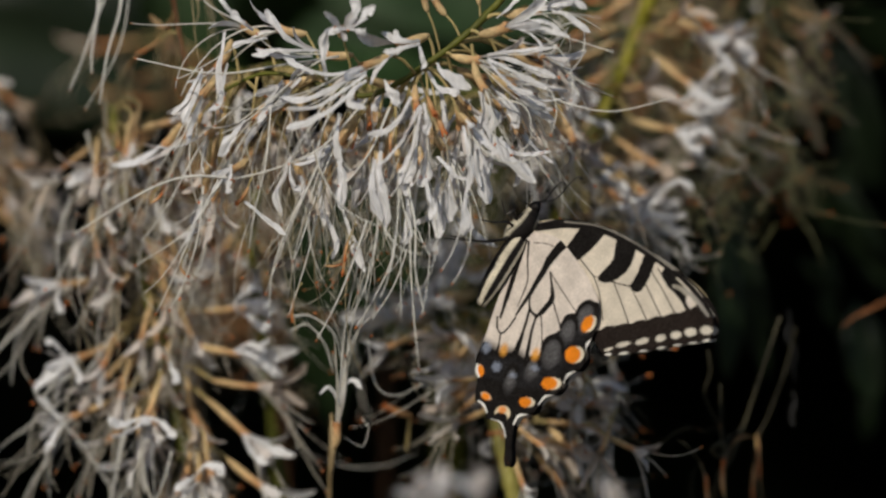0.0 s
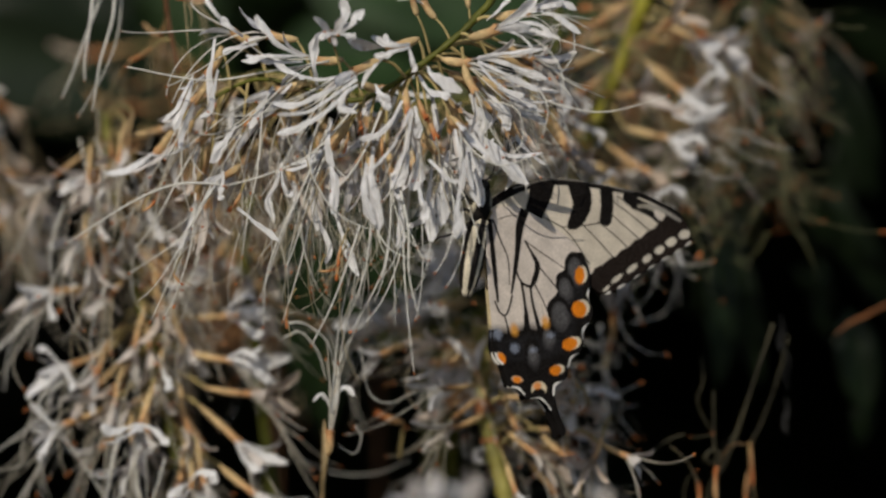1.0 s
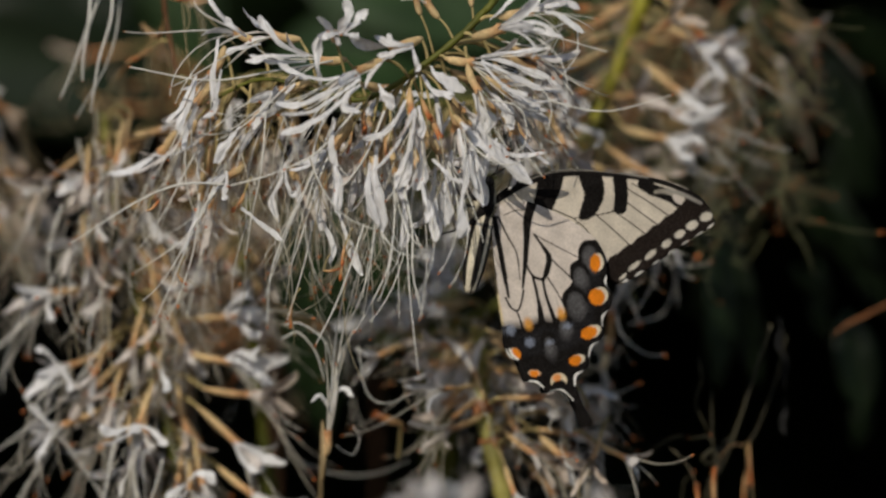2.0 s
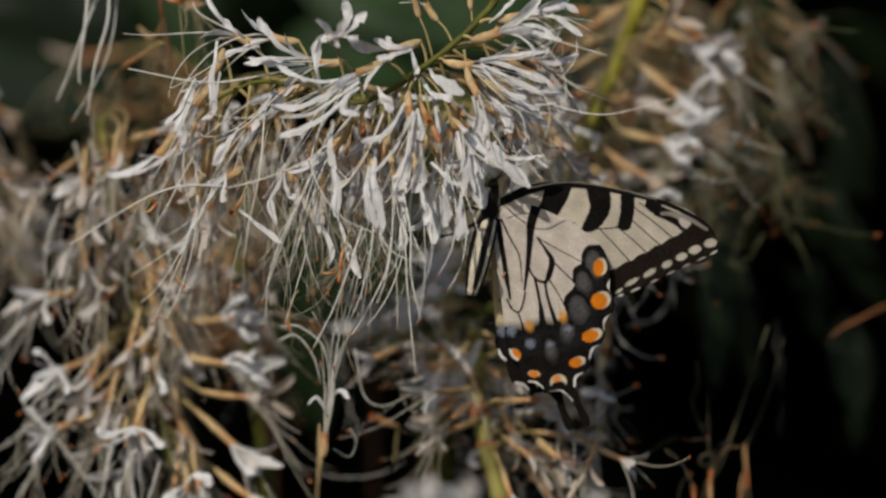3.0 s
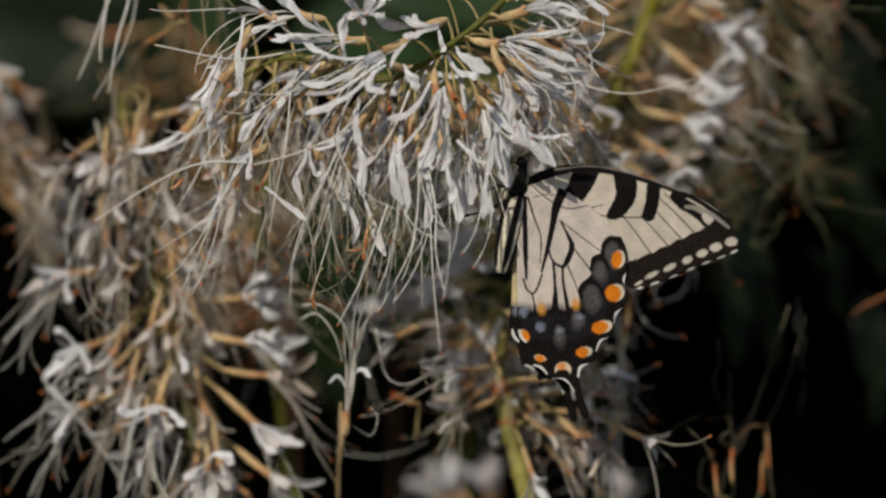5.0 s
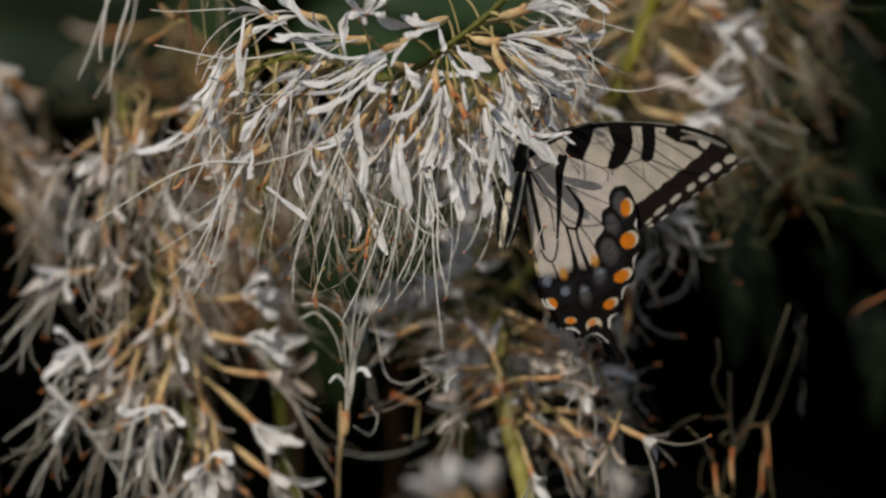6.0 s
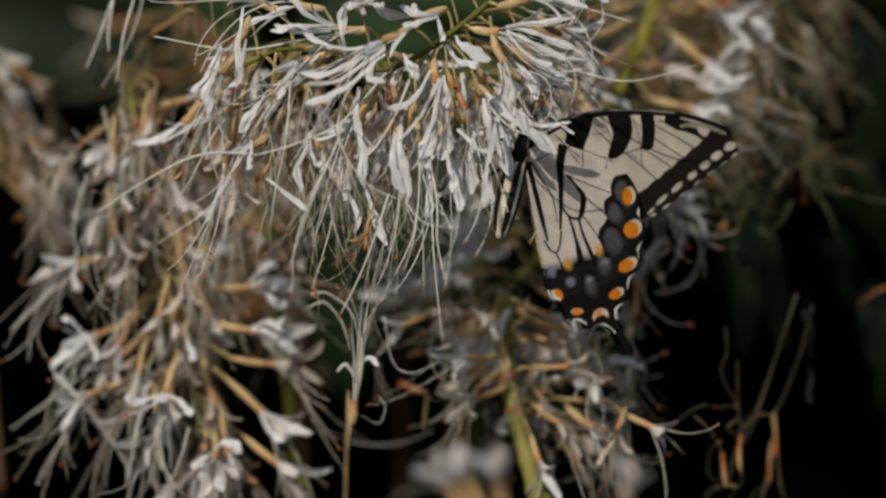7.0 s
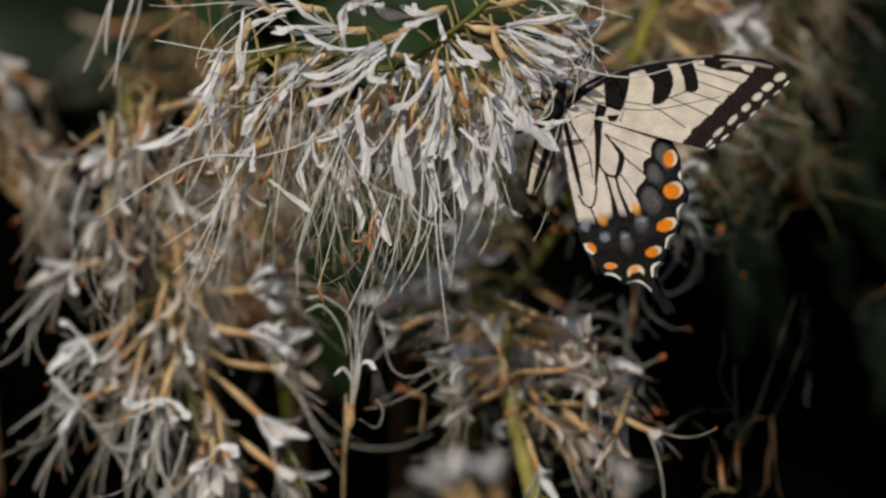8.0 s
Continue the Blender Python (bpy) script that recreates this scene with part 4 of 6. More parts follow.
for pts, w in (
        (((36.6, 74, 15.5), (41.7, 73, 17.6), (45.3, 72, 16.9), (48.2, 71, 14)), 1.7),
        (((43.1, 72, 16.2), (47.4, 71, 13.2), (51.8, 70, 11.8), (55.4, 69, 12.5)), 1.8),
        (((46, 72, 14), (51.8, 71, 10.3), (56.9, 70, 8.1), (62.7, 69, 8.9)), 1.8),
        (((38.8, 73, 8.9), (44.6, 72, 11.1), (49.6, 71, 9.6), (53.2, 70, 6)), 1.7),
        (((47.5, 74, 19.8), (45.3, 73, 22), (43.8, 72, 20.5), (40.2, 71, 17.6)), 1.4),
        (((53.3, 73, 14.7), (57.7, 72, 16.2), (61.3, 71, 17.6), (64.1, 70, 15.4)), 1.5),
        (((57.7, 74, 8.2), (59.9, 73, 4.5), (62, 72, 1.6), (63.7, 71, -2.8)), 0.6)):
    ribbon(right, foot, rng, pts, w * 0.75)
for pts, w in (
        (((61.4, 76, 37.4), (64.3, 75, 40.2), (67.2, 74, 39.5), (70.1, 73, 36.6)), 1.8),
        (((61.4, 76, 36.6), (65.8, 75, 35.1), (69.4, 74, 35.9), (73, 73, 38)), 1.8),
        (((59.9, 74, 30), (62.8, 73, 29.3), (66.4, 72, 30.7), (69.6, 71, 29.2)), 1.6),
        (((59.9, 74, 30.8), (62.1, 73, 27.8), (64.2, 72, 26.1), (67.1, 71, 25.6)), 1.4),
        (((67.3, 78, 54.9), (70.2, 77, 52), (73.1, 76, 49), (75.3, 75, 45.4)), 1.7),
        (((66.3, 78, 40.8), (68, 77, 43.9), (70.9, 76, 46.8), (73.8, 75, 47.5)), 1.5)):
    ribbon(right, foot, rng, pts, w * 0.75)

for k in range(15):
    x, z, y = rng.uniform(19, 33), rng.uniform(16, 52), rng.uniform(62, 92)
    a, ln = rng.uniform(-2.9, -0.2), rng.uniform(8, 14)
    p0 = np.array((x * (1 + y / 1800), y, z))
    d0 = np.array((math.cos(a), 0, math.sin(a)))
    ribbon(right, foot, rng, (p0, p0 + d0 * ln * 0.4, p0 + d0 * ln * 0.8 + np.array((rng.uniform(-2, 2), 0, 0)), p0 + d0 * ln + np.array((rng.uniform(-4, 4), -1, -2))), rng.uniform(0.7, 1.3))

RIGHT2 = [(77.3, 125, 25.6), (81, 125, 37.6), (84.7, 123, 57), (86.8, 121, 74.9)]
right2, foot = spike_at(RIGHT2, "brown withered flower spike with tangled threads", 1.0, 0.8, BROWN * 0.4,
                        [(106.9, 175, 116.9), (330, 420, 150), (460, 640, -500), (470, 660, -1200)])
fill_spike(right2, foot, RIGHT2, rng, 30, 0.0, 1.0, (2, 8), (0.3, 0.9), -0.4, 20, 0.6, 0.0, 6, (0.5, 1.0), thick=0.14, petals=1, slim=0.6)

for k in range(240):       # its tangle of dry threads
    s = rng.random()
    p0 = np.array((34 + 64 * rng.random() ** 1.1, rng.uniform(70, 125), 68 - 64 * s))
    path = thread(rng, p0 - foot, (rng.uniform(-0.7, 0.7), rng.uniform(-0.4, 0.4), rng.uniform(-1, 0.9)), rng.uniform(9, 26), 0.5, rng.uniform(0.5, 3.4))
    part("stamen", filament_mesh(path, rng.uniform(0.09, 0.2), 0, rng.uniform(0.9, 1.5) if rng.random() < 0.35 else 0, rng, 5,
                                 np.array((0.25, 0.25, 0.13)) * rng.uniform(0.5, 1.5)), right2)

MID = [(11.4, 104, -18.4), (12.3, 102, -28.0), (12.8, 98, -39.7), (15.3, 94, -51.4), (18.7, 92, -64.6)]
mid, foot = spike_at(MID, "young flower spike on a thick yellow-green stem", 2.6, 2.0, np.array((0.30, 0.27, 0.07)),
                     [(21.2, 92, -74.9), (24.2, 96, -88.3), (42, 140, -260), (60, 200, -600), (80, 300, -1240)])
for p0, p1 in (((12.6, 99, -37.7), (12.8, 97, -41.8)), ((14.2, 95, -47.3), (14.4, 95, -48.5))):     # brown leaf scars round the stem
    v, f = tube(spline([np.array(p0) - foot, np.array(p1) - foot], 6), (2.0, 2.7, 2.85, 2.9, 2.8, 2.5), 10)
    part("leaf_scar", mesh_of("leaf_scar", v, f, [CALYX], [BROWN * 0.8 + ORANGE * 0.3] * len(v)), mid)
rng = random.Random(44)
for f0, b0, t0, wl in (((13.8, 86, -36.5), (12.9, 78, -36.4), (9.7, 90, -27), 0.1), ((12, 102, -29.4), (11.2, 96, -23.4), (0.9, 92, -22.7), 0.4), ((14.3, 80, -37.9), (16.9, 78, -36.4), (27.9, 77, -36.1), 0.4),
                       ((12.7, 102, -32.4), (11.2, 88, -33.3), (3.8, 80, -33.8), 0.0), ((15.2, 101, -42.0), (12.8, 93, -41.0), (4.4, 86, -44.4), 0.2), ((10.5, 102, -23.5), (9.7, 94, -21.9), (2.3, 88, -29.2), 0.0),
                       ((9.8, 102, -20.6), (14.1, 94, -19), (24.4, 92, -23.4), 0.1), ((12.7, 102, -32.4), (17.1, 96, -29.3), (25.9, 94, -29.3), 0.2), ((15.6, 99, -45.0), (17.8, 92, -44.8), (25.8, 84, -51.0), 0.3)):
    flower(mid, rng, f0, b0, np.array(t0) - np.array(b0), 1.1, wl, 4, 26, 0.8, origin=foot, orange=0.6, petals=3, thick=0.17, blade=(8, 13, 0.8, 1.4), slim=0.6, fade=0.5)
fill_spike(mid, foot, MID, rng, 9, 0.0, 0.55, (2, 9), (0.2, 0.8), -0.2, 22, 1.0, 0.4, 3, (0.3, 0.9), thick=0.2, petals=2)

for k in range(70):       # curled threads and stray petals round it
    z = rng.uniform(-58, -14)
    p0 = np.array((rng.uniform(0, 44), 104 + rng.uniform(-10, 14), z))
    path = thread(rng, p0, (rng.uniform(-1, 1), rng.uniform(-0.3, 0.3), rng.uniform(-1, 0.6)), rng.uniform(12, 28), 0.6, rng.uniform(1.0, 3.2))
    part("stamen", filament_mesh(path - foot, rng.uniform(0.10, 0.22), rng.uniform(0.0, 0.6), rng.uniform(0.8, 1.3) if rng.random() < 0.6 else 0, rng), mid)
for k in range(10):
    c, t = along(MID, rng.uniform(0.05, 0.8))
    out = unit((rng.uniform(-0.8, 1.0), rng.uniform(-0.8, 0.3), rng.uniform(-0.8, 0.5)))
    flower(mid, rng, c, c + out * rng.uniform(5, 17), unit(out + np.array((0, 0, -0.5))), 1.1, rng.uniform(0, 0.5), 2, 20, 1.0, origin=foot, orange=rng.uniform(0.2, 0.8), petals=3, thick=0.2, blade=(7, 11, 0.9, 1.6), slim=0.7, fade=0.6)
for k in range(9):
    z = rng.uniform(-60, -16)
    p0 = np.array((rng.uniform(0, 36), 100 + rng.uniform(-10, 10), z))
    a, ln = rng.uniform(-3.0, 0.2), rng.uniform(7, 13)
    d0 = np.array((math.cos(a), rng.uniform(-0.3, 0.3), math.sin(a)))
    ribbon(mid, foot, rng, (p0, p0 + d0 * ln * 0.4, p0 + d0 * ln * 0.8 + np.array((rng.uniform(-2, 2), 0, 0)), p0 + d0 * ln + np.array((rng.uniform(-4, 4), -1, -2))), rng.uniform(0.9, 1.6))

for p0 in ((26.5, 100, -49.3), (43.1, 80, -46.6), (35.9, 110, -60.9), (27.2, 110, -39.9), (34.3, 110, -49.7), (36.4, 90, -36.8), (41.9, 80, -48.1), (37.0, 80, -34.0)):      # tan and white blooms in the half shade beside it
    d0 = unit((rng.uniform(-0.8, 0.9), -0.4, rng.uniform(-0.9, 0.6)))
    flower(mid, rng, np.array(p0) - d0 * 9, p0, d0, 1.1, rng.uniform(0.0, 0.5), 3, 24, 0.9, origin=foot, orange=rng.uniform(0.3, 0.9), petals=3, thick=0.2, blade=(7, 12, 0.9, 1.7), slim=0.7, fade=0.6)

set_back(mid, 0.982)

MID2 = [(26.4, 132, 0.2), (17.4, 130, -11.9), (5.4, 128, -18.1), (-6.6, 128, -21.6)]
mid2, foot = spike_at(MID2, "sparse flower spike on an olive stem", 1.5, 1.4, GREEN * 0.6,
                      [(-13, 150, -24), (-12, 210, -20), (0, 420, -30), (10, 520, -500), (10, 540, -1260)])
fill_spike(mid2, foot, MID2, rng, 5, 0.1, 1.0, (2, 6), (0.1, 0.5), -0.6, 28, 1.0, 0.0, 2, (0.2, 0.9), droop=1.5, thick=0.2, petals=3)
for f0, b0, t0 in (((21.2, 130, -8.1), (18.1, 126, -1.3), (6.9, 120, 0.1)), ((18.2, 130, -11.1), (15.9, 124, -4.3), (4.6, 118, -5.8)), ((14.4, 130, -14.1), (8.4, 124, -11.8), (-0.6, 118, -13)),
                   ((6.9, 128, -17.5), (2.4, 124, -11.8), (-9.5, 118, -15.5)), ((-2.1, 128, -20.5), (-3.6, 122, -19.3), (-12.5, 116, -17.7)), ((5.4, 128, -17.8), (4.6, 124, -22.3), (2.4, 118, -31.2)),
                   ((21.9, 130, -7.4), (14.4, 130, 3.9), (6.9, 128, 9.1)), ((9.9, 128, -16.3), (11.4, 124, -22.3), (6.9, 118, -32.7))):
    flower(mid2, rng, f0, b0, np.array(t0) - np.array(b0), 1.25, 0.0, 3, 26, 0.9, origin=foot, orange=0.3, petals=4, thick=0.2, blade=(9, 15, 1.2, 2.2))

for pts, w in (
        (((9.8, 112, -25.4), (7.7, 111, -29.6), (6.2, 110, -33.3), (7.1, 109, -37.3)), 1.8),
        (((5.7, 112, -28.8), (2.4, 111, -31.8), (0.9, 110, -35.2), (1.8, 109, -38.8)), 1.8),
        (((-12.5, 114, -15.5), (-7.3, 113, -13.2), (-2.1, 112, -13.2), (2.7, 111, -14.7)), 1.8),
        (((11.3, 112, 2.4), (5.4, 111, 1.6), (2.7, 110, -2.1), (5.3, 109, -6.5)), 1.6),
        (((4.2, 112, -2.1), (5.4, 111, -6.5), (9.1, 110, -7.6), (12.8, 109, -5.8)), 1.6),
        (((14.3, 114, 3.1), (9.8, 113, 6.1), (6.1, 112, 6.8), (2.4, 111, 4.6)), 1.7),
        (((-9.5, 114, -17.7), (-14, 113, -18.4), (-17.7, 112, -19.9), (-20.7, 111, -19.2)), 1.6)):
    ribbon(mid2, foot, rng, pts, w)
for pts, w in (
        (((-1.3, 116, -23.7), (-2.8, 115, -27.4), (-0.6, 114, -31.1), (-1.3, 113, -35.6)), 1.6),
        (((12.8, 118, -29.7), (15.1, 117, -31.9), (14.3, 116, -35.6), (15.8, 115, -38.6)), 1.3),
        (((21.8, 118, -25.2), (24.8, 117, -26.7), (27.7, 116, -25.5), (30.7, 115, -27)), 1.3)):
    ribbon(mid2, foot, rng, pts, w)

set_back(mid2, 0.985)

SPENT = [(-25.3, 26, -28.3), (-25.7, 28, -36.8), (-27, 28, -46.8), (-27.9, 30, -56.1)]
spent, foot = spike_at(SPENT, "spent tan flower stalk with curled petals and pale threads", 0.45, 0.4, CREAM * 0.55,
                       [(-29.5, 60, -80.9), (-40, 180, -500), (0, 300, -1200)])
rng = random.Random(55)
flower(spent, rng, (-27.3, 28, -51), (-27.4, 27, -50.3), np.array((-26.1, 25, -38.9)) - np.array((-27.4, 27, -50.3)), 0.9, 0.3, 5, 34, -0.5, 0.22, 0, 0.26, 0.6, foot)
for pts, w in ((((-25.8, 25, -39.6), (-27.2, 24, -36.2), (-28.9, 23, -34.7), (-30.9, 22, -36.4)), 0.7), (((-25.7, 25, -38.9), (-24.7, 24, -34.5), (-22.7, 23, -32.8), (-20.4, 22, -35)), 0.9)):
    ribbon(spent, foot, rng, pts, w)
for pts, r in ((((-26.1, 25, -39.6), (-25.5, 24, -29.7), (-24.1, 20, -16.8), (-20.3, 14, 0.1)), 0.3), (((-25.8, 25, -39.6), (-24.4, 24, -28.2), (-22.1, 20, -15.4), (-17.5, 12, 1.6)), 0.26),
               (((-26.1, 25, -39.6), (-25.3, 25, -31.1), (-22.5, 22, -22.5), (-18.3, 20, -16.8)), 0.26), (((-20.5, 34, -42.7), (-18.8, 34, -45.5), (-20.5, 34, -49.8), (-24.8, 34, -47.6)), 0.15),
               (((-19.1, 36, -22.7), (-17, 36, -34.1), (-12, 36, -37), (-4.9, 36, -34.1)), 0.2), (((-35.7, 80, -52.5), (-25.4, 80, -56.1), (-15.2, 80, -56.1), (-6.4, 80, -52.5)), 0.16),
               (((-37.6, 30, -16.9), (-33.3, 30, -16.9), (-27.6, 30, -21.2), (-25.5, 30, -28.3)), 0.3), (((-38.3, 32, -20.5), (-34.1, 32, -19.1), (-29.8, 32, -24.1), (-27.6, 32, -31.2)), 0.28)):
    loose_thread(spent, foot, rng, pts, r, 0)
flower(spent, rng, (-9.3, 60, -51.9), (-8.1, 58, -42.5), np.array((-13.6, 56, -40.6)) - np.array((-8.1, 58, -42.5)), 0.9, 0.9, 0, 20, 1, 0.3, 0, 0.2, 1.0, foot)

LOW = [(8.5, -140, -66.6), (15, -138, -71.2), (22.8, -135, -80.4)]
low, foot = spike_at(LOW, "white flower spike low in the shrub", 1.6, 1.0, BROWN * 0.5,
                     [(28.1, -125, -101.7), (60, -20, -500), (100, 120, -1200)])
for f0, b0, t0 in (((12.4, -140, -68.6), (6.6, -142, -65.9), (2.1, -144, -58.7)), ((11.1, -140, -68.6), (3.4, -142, -66.5), (-2.4, -144, -59.4)),
                   ((20.2, -137, -75.1), (35.7, -139, -69.9), (37.9, -141, -61.4)), ((13.7, -140, -69.8), (11.1, -142, -67.2), (9.5, -144, -60.7))):
    flower(low, rng, f0, b0, np.array(t0) - np.array(b0), 1.2, 0.1, 1, 18, 0.6, origin=foot, orange=0.4, petals=4, thick=0.2, blade=(7, 10, 1.1, 1.9), fade=0.4)

LOWR = [(41.7, 43, -17.1), (43.3, 48, -37.2), (41.2, 53, -66.2)]
lowr, foot = spike_at(LOWR, "thin stalk with long pale threads and orange anthers", 0.34, 0.3, WHITE * 0.75,
                      [(38.6, 68, -103), (70, 220, -500), (120, 340, -1200)])
flower(lowr, rng, (43.1, 43, -28.5), (44.1, 40, -22.8), np.array((44.8, 34, -11.3)) - np.array((44.1, 40, -22.8)), 1.0, 0.2, 3, 26, 0.6, 0.4, 2, 0.3, 0.9, foot, slim=0.75)
for pts, r in ((((45.3, 30, -11.2), (47.4, 26, -19.7), (53.3, 24, -24.3), (58, 24, -24.7)), 0.17), (((37.8, 28, -31.1), (41.3, 26, -34.2), (46.3, 26, -34.2), (51.6, 26, -31.8)), 0.16),
               (((28.6, 28, -28.3), (30.7, 26, -34.7), (37.8, 26, -36.8), (44.6, 26, -32.2)), 0.16), (((43.6, 34, -29.8), (44.4, 34, -36.9), (47.2, 32, -41.9), (50.4, 32, -45.7)), 0.15),
               (((45, 32, -5.6), (47.8, 30, -8.4), (49.9, 28, -11.9), (52, 28, -16.9)), 0.24), (((40.9, 40, -62.8), (40.6, 38, -48.5), (42.6, 36, -34.1), (43.9, 34, -22.7)), 0.17),
               (((49.6, 44, -17.1), (58.3, 46, -14.2), (61.9, 46, -5.6), (67, 48, 0.1)), 0.17)):
    loose_thread(lowr, foot, rng, pts, r, 1.6)
set_back(lowr, 1.022)
v, f = tube(np.array([(104.1, 90, -20.1), (107.6, 92, -17.5), (111.4, 94, -15.8), (119.1, 100, -12), (190, 140, -60), (200, 150, -1200)]) - np.array((200, 150, -1200)), (0.15, 0.32, 0.42, 0.6, 1.4, 1.8), 8)
twig = new("twig", mesh_of("twig", v, f, [STEM], [ORANGE * 0.45 + CREAM * 0.1] * len(v)))
twig.location = (0.2, 0.15, HEIGHT - 1.2)
tagged(twig, "thin dry orange-brown twig at the edge of the shrub", "twig")

# grey-brown of the dry stalks, darkened to stand for shade
DRY_SHADE_TONE = np.array((0.05, 0.044, 0.026))
for DRY, r in (([(86.5, 62, -17.2), (83.1, 62, -27.4), (78.8, 63, -40.4), (74.1, 64, -53.5), (69.5, 66, -63.7)], 0.38), ([(90.8, 70, -20.2), (87.9, 70, -31.9), (83.5, 70, -43.5), (81.0, 70, -49.3), (80.2, 72, -63.9)], 0.24)):
    dry, foot = spike_at(DRY, "thin dry grey-brown stalk, its colour darkened for shade", r, r, DRY_SHADE_TONE, [(DRY[-1][0] - 5, 90, -120), (110, 240, -500), (150, 360, -1205)])
    if r < 0.26:      # a withered bloom hangs on the thinner one
        flower(dry, rng, (80.7, 70, -50.8), (80.8, 69, -47.5), (0.06, 0, -1), 0.8, 1.0, 1, 20, 1.0, 0.3, 0, 0.12, 1.0, foot, slim=0.5)
        flower(dry, rng, (80.2, 72, -62.5), (80.3, 70, -55.1), (-0.05, 0, -1), 0.7, 1.0, 1, 20, 1.0, 0.3, 0, 0.12, 1.0, foot, slim=0.5)
CURL = [(71.0, 58, -34.5), (71.1, 58, -43.2), (71.5, 58, -51.9), (72.2, 60, -63.5)]
curl, foot = spike_at(CURL, "shrivelled orange-brown blooms curled on a thin stalk", 0.3, 0.22, DRY_SHADE_TONE, [(72, 80, -120), (110, 220, -500), (150, 340, -1205)])
flower(curl, rng, (72.2, 60, -63.5), (71.8, 58, -62.7), (0.0, 0, 1), 0.8, 0.8, 1, 16, 0.5, 0.5, 1, 0.15, 0.9, foot, slim=0.6)
flower(curl, rng, (70.8, 60, -66.7), (68.1, 58, -66.6), (-0.1, 0, 1), 0.8, 0.85, 1, 16, 0.5, 0.5, 0, 0.15, 1.0, foot, slim=0.7)
for pts, r in (([(70.7, 58, -53.3), (68.6, 56, -51.5), (70.9, 56, -49.5), (73.0, 57, -52.1), (71.8, 58, -56.9)], 0.55), ([(71.5, 58, -46.8), (69.2, 58, -45.8), (66.6, 58, -46.4), (65.2, 58, -46.1)], 0.2),
               ([(67.8, 58, -25.9), (68.4, 58, -31.7), (66.9, 58, -37.4), (70.7, 58, -45.4)], 0.25), ([(66.1, 58, -64.9), (63.5, 58, -63.5), (64.0, 58, -57.7), (66.6, 58, -54.8)], 0.2),
               ([(63.5, 58, -45.4), (59.8, 58, -46.8), (56.2, 58, -49.3), (54.5, 58, -51.9)], 0.25), ([(48.9, 56, -40.3), (51.1, 56, -42.4), (52.6, 56, -45.3), (53.3, 56, -46.8)], 0.2)):
    loose_thread(curl, foot, rng, pts, r, 0.6, DRY_SHADE_TONE * 1.5)
# pod white is cut to 0.04, the same shade put into colour
for x, z, w in (89.1, -19.5, 0.8), (90.6, -29.0, 0.6), (90.3, -40.7, 0.8):      # drying pods on a hanging thread
    ribbon(curl, foot, rng, ((x, 75, z + 4), (x + 0.5, 75, z + 1), (x - 0.4, 75, z - 2), (x + 0.2, 75, z - 5)), w, 0.04)

rng = random.Random(77)
for x0, y0, z0, x1, z1, up in ((-52, 240, 30, -46, -28, 0), (-20, 200, 30, -16, -22, 0), (-76, 200, 60, -70, 0, 0), (64, 215, 34, 58, 76, 1)):
    line = [(x0, y0, z0), (x0 * 0.6 + x1 * 0.4, y0 + 6, z0 * 0.6 + z1 * 0.4), (x1, y0 + 10, z1)]
    tail = [(x1 + 10, y0 + 40, 170), (330, y0 + 160, 150), (440, y0 + 300, -1200)] if up else [(x1 + 2, y0 + 60, -160), (x1 + 20, y0 + 160, -600), (x1 + 30, y0 + 200, -1200)]
    far, foot = spike_at(line, "withered brown flower spike deep in the shrub", 1.2, 1.0, BROWN * 0.7, tail)
    fill_spike(far, foot, line, rng, 20 if up else 22, 0.0, 1.0, (3, 12), (0.5, 1.0), -0.2, 30, 1.1, 0.0, 3, (0.8, 1.0), thick=0.22, petals=1)

UPPER = [(-65.3, 50, 46.2), (-68.1, 48, 60.5), (-69.5, 46, 73.4)]
upper, foot = spike_at(UPPER, "flower spike with threads hanging down", 1.0, 0.6, BROWN * 0.8,
                       [(-76.2, 70, 112.1), (-190, 220, 80), (-330, 420, -500), (-340, 460, -1200)])
rng = random.Random(66)
fill_spike(upper, foot, UPPER, rng, 5, 0.0, 1.0, (3, 8), (0.8, 1.0), -0.4, 26, 0.8, 0.0, 3, (0.8, 1.0), droop=1.4, petals=1)
for pts, r in ((((-81.4, 40, 68.8), (-81.8, 38, 60.2), (-84.8, 36, 49.4), (-86.8, 36, 36.6)), 0.42),
               (((-86.7, 40, 68.8), (-87.5, 38, 58.8), (-88.8, 38, 50.2), (-88.9, 38, 44.5)), 0.45),
               (((-83.8, 44, 69), (-88.8, 44, 56.1), (-92.4, 44, 46), (-94.9, 44, 40.3)), 0.34),
               (((-79.5, 44, 69), (-80.6, 44, 57.5), (-83.8, 44, 47.5), (-90.9, 44, 35.3)), 0.24)):
    loose_thread(upper, foot, rng, pts, r, 0.6)


# ---------------------------------------------------------------- the butterfly
# wing pattern in millimetres from the wing's hinge, x outwards and z up, with the butterfly's head up
def reach_to(px, pz, line, widths=None):
    """Distance from every point to a polyline, less the half width along it."""
    line = np.asarray(line, float)
    best = np.full(px.shape, 1e9)
    w = np.zeros(len(line)) if widths is None else np.asarray(widths, float) / 2
    for (a, b, wa, wb) in zip(line[:-1], line[1:], w[:-1], w[1:]):
        d = b - a
        t = np.clip(((px - a[0]) * d[0] + (pz - a[1]) * d[1]) / max(1e-9, d @ d), 0, 1)
        best = np.minimum(best, np.hypot(px - a[0] - t * d[0], pz - a[1] - t * d[1]) - (wa + (wb - wa) * t))
    return best


